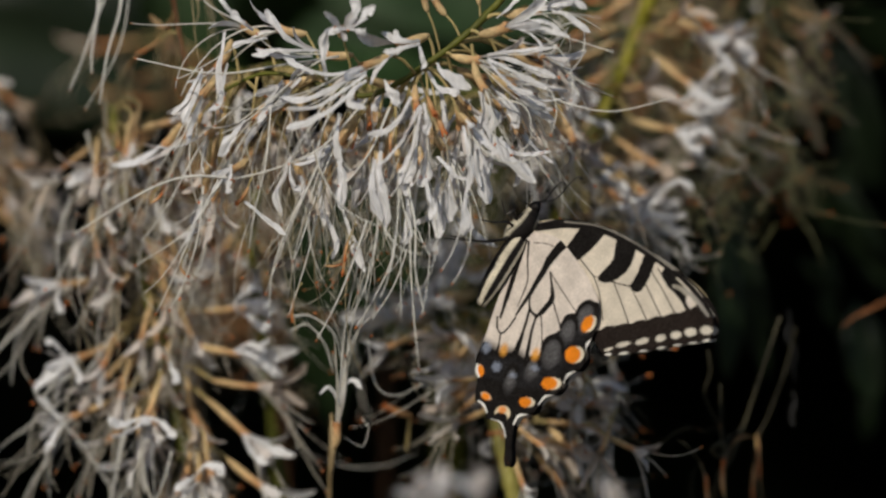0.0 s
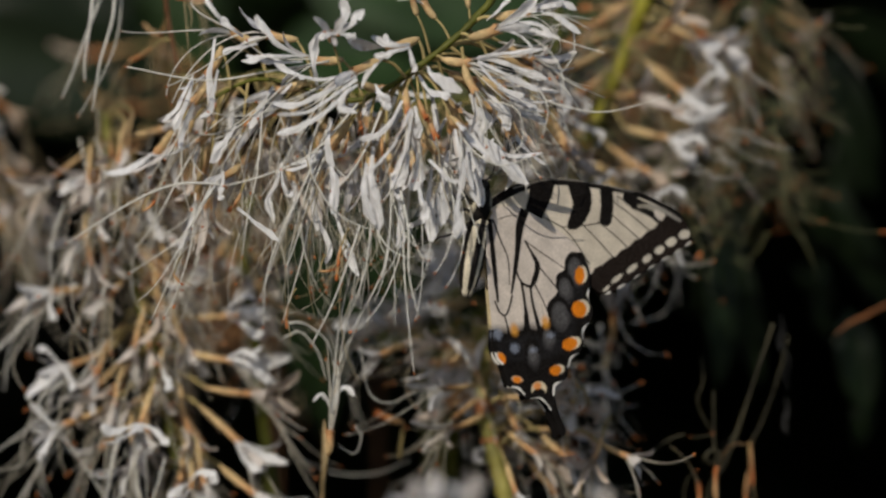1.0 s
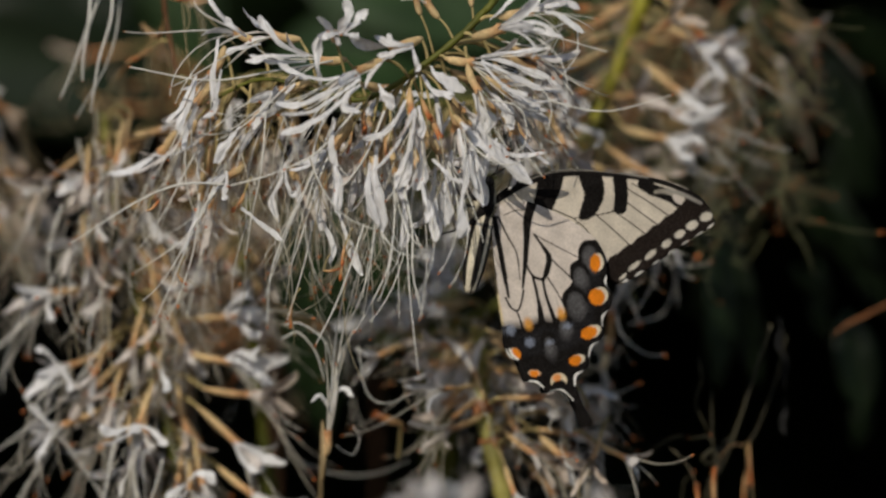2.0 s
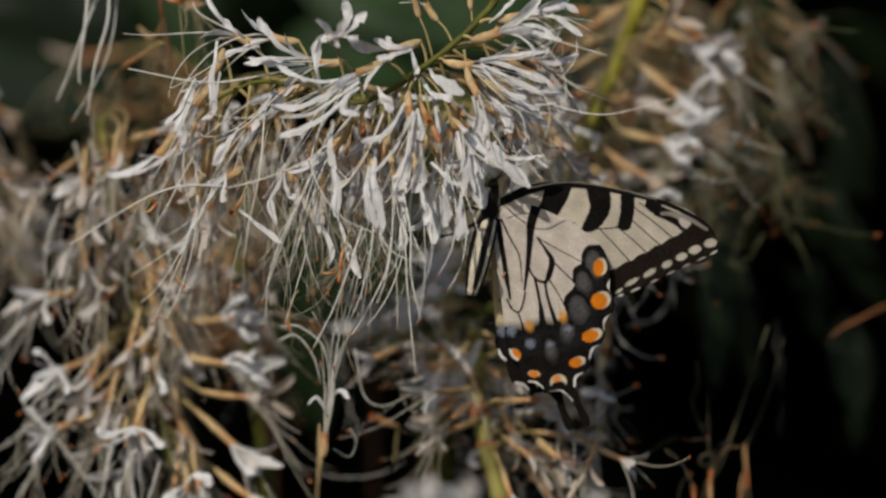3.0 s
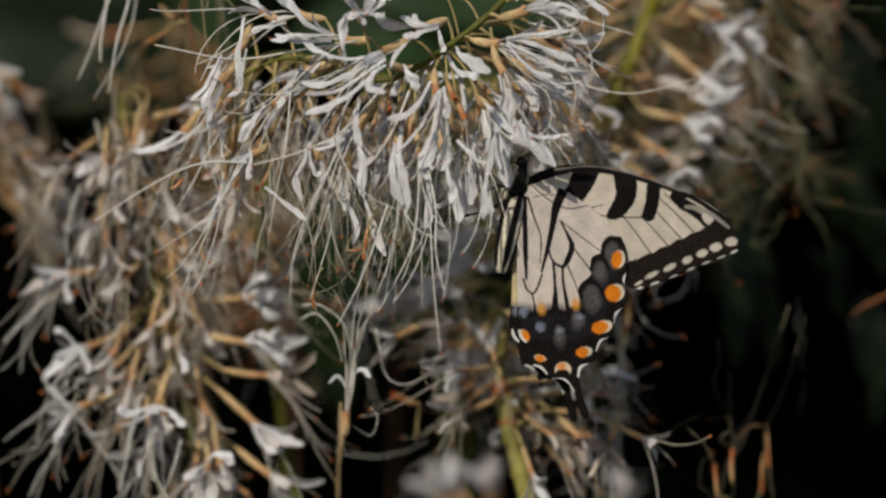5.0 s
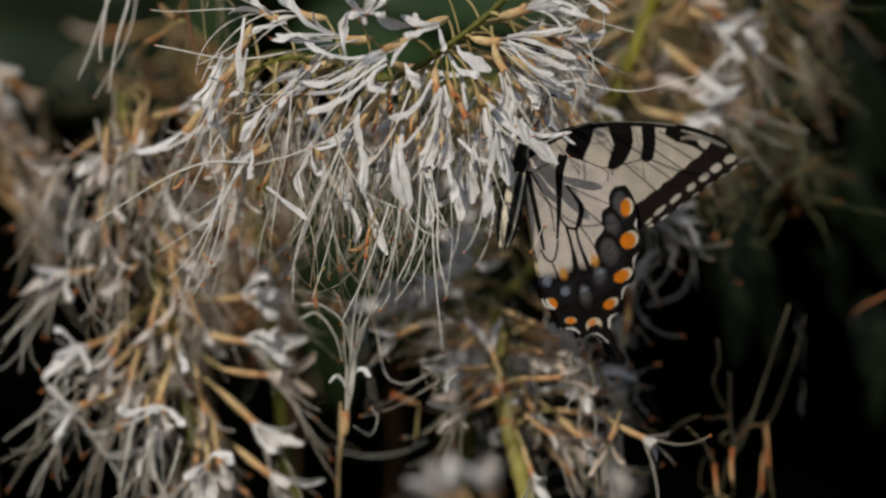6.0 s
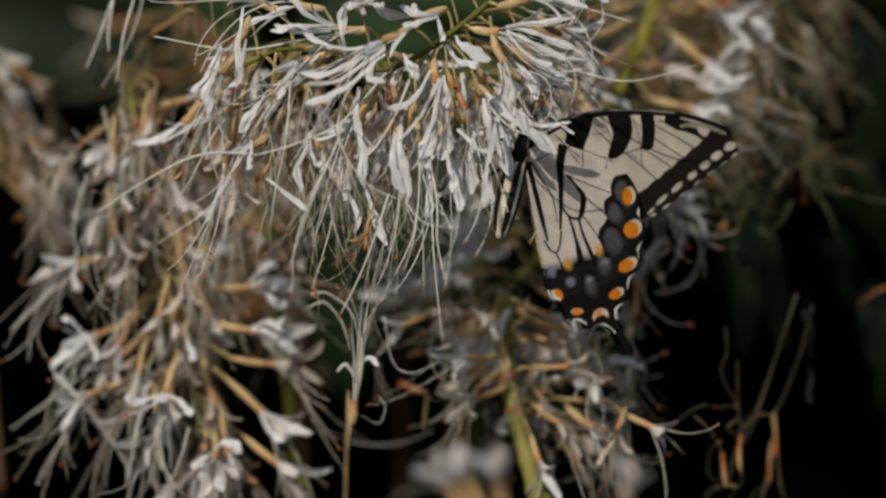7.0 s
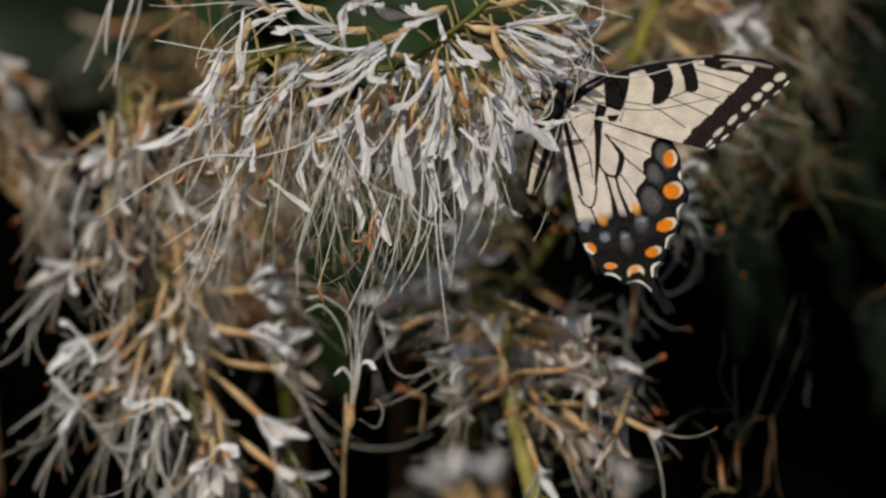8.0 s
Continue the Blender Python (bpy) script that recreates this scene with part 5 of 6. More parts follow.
def inside(px, pz, poly):
    poly = np.asarray(poly, float)
    hit = np.zeros(px.shape, bool)
    for a, b in zip(poly, np.roll(poly, -1, 0)):
        if a[1] == b[1]:
            continue
        c = (a[1] > pz) != (b[1] > pz)
        hit ^= c & (px < (b[0] - a[0]) * (pz - a[1]) / (b[1] - a[1]) + a[0])
    return hit


def oval(px, pz, c, rx, rz, turn=0.0):
    ca, sa = math.cos(radians(turn)), math.sin(radians(turn))
    x, z = (px - c[0]) * ca + (pz - c[1]) * sa, -(px - c[0]) * sa + (pz - c[1]) * ca
    return (np.hypot(x / rx, z / rz) - 1) * min(rx, rz)


def over(cols, dist, colour, soft=0.10, strength=1.0):
    k = np.clip(0.5 - dist / soft, 0, 1)[:, None] * strength
    return cols * (1 - k) + np.asarray(colour) * k


INK, INK2 = (0.008, 0.0065, 0.006), (0.016, 0.011, 0.009)
PALE, ORANGE_SPOT, SLATE, BLUE = (0.65, 0.575, 0.515), (0.74, 0.22, 0.014), (0.014, 0.013, 0.014), (0.30, 0.34, 0.44)

FORE_EDGE = spline([(-0.14, -1.40), (1.60, 1.30), (9.10, 2.50), (16.10, 1.70), (21.98, 0.20), (28.80, -3.00), (37.30, -7.10), (44.60, -11.90), (49.30, -16.80),
                    (50.82, -20.72), (50.82, -24.36), (49.00, -25.48), (43.40, -26.60), (37.10, -28.14), (30.10, -29.82), (23.94, -30.80), (21.00, -28.42), (15.40, -21.42),
                    (7.00, -10.64), (1.40, -3.64)], 150)
HIND_EDGE = np.vstack([
    spline([(-0.98, -3.64), (1.40, -1.54), (7.00, -1.96), (10.78, -4.34), (14.98, -7.70), (19.18, -11.90), (22.26, -16.10), (23.38, -20.72), (22.82, -24.64)], 50),
    spline([(22.54, -25.76), (21.98, -28.00), (22.54, -30.80), (21.70, -33.18), (20.02, -34.44), (18.62, -36.40), (18.34, -38.64), (16.94, -40.60), (14.70, -41.58), (13.30, -43.68),
            (12.46, -45.92), (10.50, -47.04), (8.82, -47.88), (8.12, -50.40)], 60),
    spline([(8.26, -52.64), (8.68, -55.44), (9.52, -57.96), (9.52, -59.64), (8.54, -60.48), (7.56, -59.36), (7.00, -56.00), (6.30, -53.20)], 30),
    spline([(5.46, -51.52), (3.78, -49.98), (1.54, -49.70), (0.14, -49.70), (-0.42, -47.88), (-2.10, -46.34), (-3.78, -45.78), (-4.34, -43.12), (-4.76, -40.32), (-6.02, -38.22),
            (-6.44, -35.42), (-5.88, -32.20), (-5.32, -28.42), (-4.62, -20.72), (-3.50, -12.32), (-2.38, -6.72)], 60)])


def ragged(x, z):
    return 0.5 * np.sin(x * 5.1 + 1.7 * np.sin(z * 3.1)) * np.cos(z * 4.3 + 1.1 * np.sin(x * 2.3)) + 0.5 * np.sin(x * 11.3 + z * 7.9) * np.sin(z * 9.1 - x * 4.7)


def fore_colours(x, z, dorsal):
    rag = ragged(x, z)
    c = np.tile(np.array((0.66, 0.55, 0.33) if dorsal else (0.64, 0.57, 0.475)), (len(x), 1))
    line = lambda pts, w: reach_to(x, z, spline(pts, 20), np.interp(np.linspace(0, 1, 20), np.linspace(0, 1, len(w)), w))
    for pts in (((23.10, -12.32), (25.90, -17.22), (28.70, -22.54)), ((27.30, -12.60), (30.38, -16.80), (33.32, -21.28)), ((31.22, -11.62), (34.02, -15.82), (36.82, -19.88)),
                ((32.62, -8.82), (36.40, -13.44), (40.18, -18.62)), ((34.30, -8.12), (37.80, -12.04), (42.70, -16.52)), ((17.50, -11.20), (23.10, -12.46), (28.70, -13.30)),
                ((17.50, -11.20), (19.60, -15.12), (21.70, -22.12)), ((1.40, -2.80), (10.50, -5.32), (17.50, -11.20))):
        c = over(c, line(pts, (0.26, 0.32)), INK, 0.12)
    for pts, w in ((((16.50, 1.90), (14.30, -1.70), (11.62, -5.32), (8.40, -9.52)), (6.6, 6.2, 5.2, 2.6)),
                   (((24.80, 0.20), (25.00, -4.40), (24.22, -7.84), (21.70, -10.64), (19.74, -11.62)), (5.8, 5.6, 5.0, 4.0, 1.8)),
                   (((32.20, -4.30), (31.00, -9.30), (29.54, -12.74)), (3.6, 3.5, 3.4)),
                   (((37.10, -9.24), (38.78, -11.48), (41.30, -13.44), (43.54, -17.08)), (3.2, 3.0, 2.6, 1.6))):
        c = over(c, line(pts, w) + 0.28 * rag, INK, 0.18)
    edge = spline([(17.50, -26.32), (23.10, -23.66), (28.70, -22.26), (37.10, -19.74), (44.10, -17.50), (45.78, -15.12), (44.10, -12.88)], 30)
    band = np.vstack([edge, [(55.30, -17.92), (55.30, -37.52), (17.50, -37.52)]])
    d = reach_to(x, z, edge) * np.where(inside(x, z, band), -1, 1)
    c = over(c, d + 0.3 * rag + 0.15 * np.sin(x * 1.55), INK2, 0.22)
    c = over(c, line(((0.70, -0.20), (9.10, 1.60), (17.50, 0.70), (28.70, -3.50), (41.60, -10.40), (50.00, -18.30)), (2.0, 2.8, 2.0, 1.4, 1.3, 1.3)), INK, 0.15)
    c = over(c, line(((7.70, 1.80), (17.50, 1.20), (28.70, -2.80), (38.60, -8.10)), (0.35, 0.3, 0.4, 0.5)), (0.25, 0.23, 0.2), 0.2)
    c = over(c, line(((39.20, -12.18), (41.30, -12.74), (43.82, -14.84)), (0.9, 1.2, 0.8)), (0.32, 0.29, 0.24), 0.35)
    c = over(c, line(((42.14, -12.60), (45.78, -15.40), (49.14, -18.76)), (0.8, 1.1, 0.7)), (0.30, 0.28, 0.25), 0.4)
    c = over(c, oval(x, z, (43.82, -15.82), 0.8, 1.6, 25), PALE, 0.25)
    for p, rx, rz, a in (((49.28, -22.40), 1.75, 1.3, 0), ((45.22, -23.24), 1.75, 1.2, 5), ((41.44, -24.22), 1.6, 1.1, 8), ((37.52, -25.34), 1.55, 1.0, 15),
                         ((32.90, -26.46), 1.9, 0.85, 20), ((28.00, -27.72), 2.0, 0.7, 18), ((24.36, -29.26), 1.1, 0.5, 20)):
        c = over(c, oval(x, z, p, rx * 0.92, rz * 0.88, a) + 0.22 * rag, (0.58, 0.53, 0.45), 0.22)
    for p in ((49.84, -25.06), (46.20, -26.04), (42.14, -26.88), (38.08, -27.86), (33.46, -28.98), (28.42, -29.96), (24.22, -30.66)):
        c = over(c, oval(x, z, p, 1.2, 0.38, 14) + 0.1 * rag, (0.74, 0.71, 0.65), 0.15)
    return c


def hind_colours(x, z, dorsal):
    rag = ragged(x, z)
    c = np.tile(np.array((0.66, 0.55, 0.33) if dorsal else PALE), (len(x), 1))
    line = lambda pts, w: reach_to(x, z, spline(pts, 24), np.interp(np.linspace(0, 1, 24), np.linspace(0, 1, len(w)), w))
    for pts, w in ((((-1.10, -4.20), (-1.60, -10.92), (-2.20, -18.62), (-2.60, -24.22)), (1.4, 1.3, 1.2, 0.6)),
                   (((-3.36, -24.22), (-2.80, -26.74), (-1.54, -28.00), (-0.14, -26.88), (1.40, -23.52)), (0.5, 0.45, 0.45, 0.5, 0.5)),
                   (((9.10, -3.08), (6.86, -7.00), (5.60, -10.92), (3.78, -16.52), (1.40, -22.82)), (2.6, 2.2, 1.6, 1.2, 0.6)),
                   (((7.42, -10.64), (8.82, -14.00), (9.66, -17.36), (8.12, -20.72), (6.86, -22.26)), (0.4, 0.7, 1.5, 1.5, 0.8)),
                   (((3.50, -16.80), (4.62, -20.72), (7.00, -22.40)), (0.5, 0.6, 0.7)),
                   (((4.62, -20.72), (4.34, -27.02), (3.64, -34.02)), (0.7, 0.8, 2.2)),
                   (((6.72, -22.26), (6.58, -27.02), (7.14, -34.02)), (0.6, 0.7, 1.3)),
                   (((8.12, -22.12), (9.66, -27.02), (10.78, -31.92)), (0.35, 0.35, 0.5)),
                   (((10.22, -17.92), (11.90, -20.72), (14.14, -24.22)), (0.4, 0.35, 0.4)),
                   (((7.70, -10.92), (11.90, -14.84), (17.22, -19.60)), (0.3, 0.25, 0.25)),
                   (((-0.14, -4.20), (0.98, -9.52), (2.10, -14.42), (1.26, -20.72)), (0.6, 0.4, 0.35, 0.2)),
                   (((1.40, -4.20), (4.90, -3.92), (8.40, -4.76)), (0.25, 0.2, 0.25)),
                   (((-1.54, -28.00), (-1.26, -30.52), (-1.26, -33.32)), (0.4, 0.4, 0.8))):
        c = over(c, line(pts, w) + 0.12 * rag, INK, 0.16)
    # the dark scalloped border
    edge = spline([(-7.70, -31.36), (-4.20, -31.92), (-0.70, -32.90), (3.50, -32.48), (7.98, -33.60), (10.50, -31.64), (10.78, -27.72), (13.30, -25.76), (14.42, -24.22), (14.70, -21.00),
                   (17.22, -19.88), (17.78, -17.64), (20.30, -16.38), (24.50, -17.08)], 60)
    field = np.vstack([edge, [(30.10, -17.92), (30.10, -68.32), (-11.90, -68.32), (-11.90, -31.36)]])
    d = reach_to(x, z, edge) * np.where(inside(x, z, field), -1, 1)
    haze = 0.5 + 0.5 * np.sin(x * 1.1) * np.sin(z * 1.7)
    c = over(c, d - 0.5 - 0.6 * (x < 9), INK, np.where(x < 9, 2.4, 0.25) + 0 * x)
    c = over(c, np.maximum(d + 1.1, -(d + 7)), SLATE, 1.0, 0.85)
    for p, rx, rz in (((19.74, -20.30), 2.2, 3.6), ((16.10, -24.22), 1.9, 3.0), ((13.30, -30.52), 2.4, 3.6), ((9.10, -35.42), 1.7, 2.6), ((4.20, -38.92), 1.5, 3.0)):
        c = over(c, oval(x, z, p, rx, rz) + 0.3 * haze, (0.10, 0.097, 0.10), 1.6, 0.9)
        c = over(c, np.abs(oval(x, z, p, rx * 1.15, rz * 1.12)) - 0.42 + 0.7 * (z < p[1]), INK, 0.35)
    edge_line = np.vstack([HIND_EDGE, HIND_EDGE[:1]])
    rim = reach_to(x, z, edge_line[48:])
    c = over(c, np.where((z < -17) & ~((x < 0) & (z > -31)), rim - 1.6, 9.0), INK, 0.8)
    c = over(c, np.where(z < -50.0, -1.0, 1.0), INK, 0.3)
    for p, rx, rz, a, s in (((20.86, -21.70), 1.55, 2.3, -15, 0.55), ((19.04, -29.96), 2.3, 2.2, 25, 0.7), ((14.84, -38.08), 2.4, 1.65, 8, 0.7),
                            ((9.80, -43.82), 1.9, 1.3, 4, 0.5), ((-1.26, -44.24), 1.5, 0.85, -20, 0.0), ((-4.34, -38.22), 1.1, 1.5, 20, -0.5)):
        if dorsal and p[0] < 2:      # the upper side has no such spots here
            continue
        c = over(c, oval(x, z, (p[0] + s * 0.7, p[1] + 0.1), rx * 1.0, rz * 0.95, a) + 0.15 * rag, (0.70, 0.62, 0.48), 0.25)
        c = over(c, oval(x, z, (p[0] - 0.25 * (s > 0), p[1]), rx * 0.86, rz * 0.95, a) + 0.25 * rag, ORANGE_SPOT, 0.35)
    c = over(c, np.maximum(oval(x, z, (4.20, -47.60), 2.1, 1.9), -(oval(x, z, (3.92, -49.00), 1.9, 1.6))), (0.72, 0.60, 0.42), 0.3)
    c = over(c, oval(x, z, (3.92, -46.76), 1.1, 0.9), ORANGE_SPOT, 0.5, 0.8)
    for p in ((0.42, -31.92), (9.10, -31.64)):
        c = over(c, oval(x, z, p, 1.0, 1.5), (0.70, 0.32, 0.05), 1.0, 0.85)
    for p, rx, rz in (((-0.42, -36.54), 1.2, 1.2), ((4.48, -37.80), 0.8, 0.5), ((-4.20, -32.20), 1.1, 1.4), ((9.80, -35.00), 1.0, 0.7)):
        c = over(c, oval(x, z, p, rx, rz) + 0.5 * rag, BLUE, 0.8, 0.6)
    # white crescents on the scallops
    for pts in (((22.82, -25.34), (21.98, -26.74), (22.40, -28.70)), ((20.72, -34.02), (19.04, -35.14), (18.48, -37.24)), ((16.52, -41.02), (14.42, -41.58), (13.16, -43.68)),
                ((10.78, -46.90), (8.68, -47.46), (7.84, -49.70)), ((6.44, -53.20), (4.34, -50.26), (1.54, -49.70)), ((0.00, -48.16), (-1.26, -46.62), (-2.94, -45.78)),
                ((-5.74, -36.82), (-5.32, -38.64), (-4.34, -39.76))):
        c = over(c, line(pts, (0.45, 0.85, 0.45)), (0.80, 0.78, 0.74), 0.15)
    return c


def wing_mesh(name, edge, colours, dorsal, lift):
    """A wing sheet: a fine grid cut to the outline, gently cupped, with its veins raised a little."""
    step = 0.2
    lo, hi = edge.min(0) - step, edge.max(0) + step
    nx, nz = int((hi[0] - lo[0]) / step) + 1, int((hi[1] - lo[1]) / step) + 1
    gx, gz = np.meshgrid(lo[0] + step * np.arange(nx), lo[1] + step * np.arange(nz))
    cell = inside((gx + step / 2).ravel(), (gz + step / 2).ravel(), edge).reshape(nz, nx)
    cell[-1, :] = cell[:, -1] = False
    used = np.zeros((nz, nx), int)
    jj, ii = np.nonzero(cell)
    for a, b in ((0, 0), (0, 1), (1, 0), (1, 1)):
        np.add.at(used, (jj + a, ii + b), 1)
    index = -np.ones((nz, nx), int)
    index[used > 0] = np.arange((used > 0).sum())
    x, z = gx[used > 0].copy(), gz[used > 0].copy()
    rim = (used[used > 0] < 4)
    loop = np.vstack([edge, edge[:1]])
    for k in np.nonzero(rim)[0]:     # pull the stepped rim onto the outline
        a, b = loop[:-1], loop[1:]
        d = b - a
        t = np.clip(((x[k] - a[:, 0]) * d[:, 0] + (z[k] - a[:, 1]) * d[:, 1]) / np.maximum(1e-9, (d * d).sum(1)), 0, 1)
        q = a + t[:, None] * d
        m = np.argmin(np.hypot(q[:, 0] - x[k], q[:, 1] - z[k]))
        x[k], z[k] = q[m]
    faces = np.stack([index[jj, ii], index[jj, ii + 1], index[jj + 1, ii + 1], index[jj + 1, ii]], 1).tolist()
    cols = colours(x, z, dorsal)
    cols = cols * (0.96 + 0.05 * np.sin(x * 0.9 + 1.3 * np.sin(z * 0.7)))[:, None]
    dust = np.random.RandomState(4).rand(len(x))      # loose scales
    dark = cols.mean(1) < 0.14
    cols = cols * np.where(dark, 0.6 + 0.8 * dust, 0.975 + 0.05 * dust)[:, None] + np.where(dark, 0.014 * dust ** 5, 0)[:, None]
    vein = 0.05 * (1 - np.clip(cols.mean(1) / 0.5, 0, 1))
    y = lift - vein + 0.25 * np.sin(x * 0.12) * np.cos(z * 0.10) + 0.07 * np.sin(np.arctan2(z - 4, x + 6) * 26)
    return mesh_of(name, np.stack([x, y, z], 1), faces, [WING], cols)


def butterfly():
    ob = new("butterfly")
    tagged(ob, "pale yellow swallowtail butterfly with black stripes clinging to flowers", "butterfly")
    c = lambda *pts: [np.array((p[0], y, p[1])) for p, y in pts]
    # abdomen: pale, with dark stripes along it
    axis = spline(c(((-2.80, -3.64), 0.9), ((-5.32, -8.82), 0.2), ((-7.98, -15.12), -0.6), ((-10.50, -21.42), -1.2)), 22)
    s = np.linspace(0, 1, 22)
    sides = 40
    radii = 3.0 * np.sqrt(np.maximum(0.03, 1 - (2 * s - 0.85) ** 2 / 1.55)) * (1 + 0.03 * np.sin(s * 55))
    v, f = tube(axis, radii, sides)
    cols = []
    for i in range(22):
        for q in v[i * sides:(i + 1) * sides]:
            t = unit(axis[min(21, i + 1)] - axis[max(0, i - 1)])
            across = np.dot(q - axis[i], np.array((-t[2], 0, t[0]))) / radii[i]
            dark = min(abs(across - 0.25), abs(across + 0.92), abs(across - 1.05)) < (0.25 if i < 20 else 0.1)
            cols.append(np.array(INK) * 1.3 if dark else np.array((0.62, 0.56, 0.44)))
    part("abdomen", mesh_of("abdomen", v, f, [FUR], cols), ob, "pale abdomen with black stripes along it")
    # thorax and head
    axis = spline(c(((-6.30, -5.32), 1.2), ((-4.48, -2.80), 1.2), ((-2.10, 0.28), 1.0), ((-0.28, 4.62), 0.8)), 16)
    s = np.linspace(-1, 1, 16)
    v, f = tube(axis, 2.9 * np.sqrt(np.maximum(0.08, 1 - s * s * 0.95)), 18)
    cols = []
    for i, q in enumerate(v):
        a = axis[i // 18]
        k = np.dot(np.array(q) - a, (-0.8, 0, -0.5)) / 2.9
        stripe = abs(k - 0.25) < 0.10 or abs(k + 0.45) < 0.06
        cols.append(np.array((0.50, 0.46, 0.36)) if stripe else np.array(INK) * 1.2)
    part("thorax", mesh_of("thorax", v, f, [FUR], cols), ob, "black furry thorax with cream stripes")
    axis = spline(c(((-0.84, 2.80), 0.8), ((-0.42, 4.20), 0.8), ((0.00, 6.16), 0.8)), 9)
    s = np.linspace(-1, 1, 9)
    v, f = tube(axis, 1.5 * np.sqrt(np.maximum(0.08, 1 - s * s)), 14)
    head = part("head", mesh_of("head", v, f, [FUR], [np.array(INK)] * len(v)), ob)
    for y in (-0.5, 2.1):
        s = np.linspace(-1, 1, 8)
        p = np.array((*(-0.14, 4.76), 0))
        v, f = tube([(p[0] + 0.1 * k, y + 0.62 * k, p[1]) for k in s], 0.75 * np.sqrt(np.maximum(0.05, 1 - s * s)), 12)
        part("eye", mesh_of("eye", v, f, [CHITIN]), head, "shiny black eye")
    for pts in (c(((0.14, 5.88), 0.2), ((2.10, 7.00), -1.0), ((3.78, 10.08), -2.0), ((5.46, 11.62), -2.5), ((6.44, 11.06), -2.5)),
                c(((0.42, 5.88), 1.4), ((4.62, 7.56), 2.0), ((7.14, 11.20), 3.0), ((8.96, 13.44), 3.5), ((10.50, 13.16), 3.5))):
        p = spline(pts, 22)
        r = np.full(22, 0.17)
        r[-5:] = (0.2, 0.3, 0.34, 0.3, 0.16)
        v, f = tube(p, r, 6)
        part("antenna", mesh_of("antenna", v, f, [CHITIN]), head)
    v, f = tube(spline(c(((-1.26, 4.76), 0.8), ((-4.20, 5.88), -0.5), ((-6.30, 8.68), -1.0), ((-7.98, 10.08), -1.2)), 14), 0.16, 6)
    part("proboscis", mesh_of("proboscis", v, f, [CHITIN]), head)
    for pts in (c(((-6.02, -4.20), -0.8), ((-9.38, -4.90), -3.5), ((-13.30, -5.74), -4.0), ((-21.70, -6.16), -3.5)),
                c(((-6.30, -3.92), 2.6), ((-10.50, -5.46), 3.5), ((-15.40, -5.60), 3.0), ((-20.30, -5.32), 2.6)),
                c(((-4.90, -0.84), -0.6), ((-7.00, -0.00), -3.0), ((-10.22, -0.56), -3.4), ((-13.86, -0.28), -3.0)),
                c(((-4.20, 0.56), -0.4), ((-5.60, 2.80), -2.0), ((-7.42, 1.96), -2.2), ((-8.82, 5.32), -2.0)),
                c(((-4.20, -0.00), 2.4), ((-5.18, 2.38), 3.4), ((-5.46, 3.78), 3.4), ((-6.30, 5.88), 3.0))):
        v, f = tube(spline(pts, 16), np.concatenate([np.linspace(0.42, 0.30, 8), np.linspace(0.25, 0.17, 8)]), 6)
        part("leg", mesh_of("leg", v, f, [CHITIN]), ob, "thin black jointed leg")
    wings = []
    for name, edge, paint, dorsal, lift in (("forewing", FORE_EDGE, fore_colours, False, 0.6), ("hindwing", HIND_EDGE, hind_colours, False, -0.5),
                                            ("forewing", FORE_EDGE, fore_colours, True, 0.0), ("hindwing", HIND_EDGE, hind_colours, True, 0.5)):
        w = part(name, wing_mesh(name, edge, paint, dorsal, lift), ob,
                 "yellow upper side of the wing with black bands" if dorsal else "pale yellow wing with black veins and margin")
        mod = w.modifiers.new("thickness", "SOLIDIFY")
        mod.thickness = 0.0001
        wings.append(w)
    return ob, wings


fly, (fore_near, hind_near, fore_far, hind_far) = butterfly()


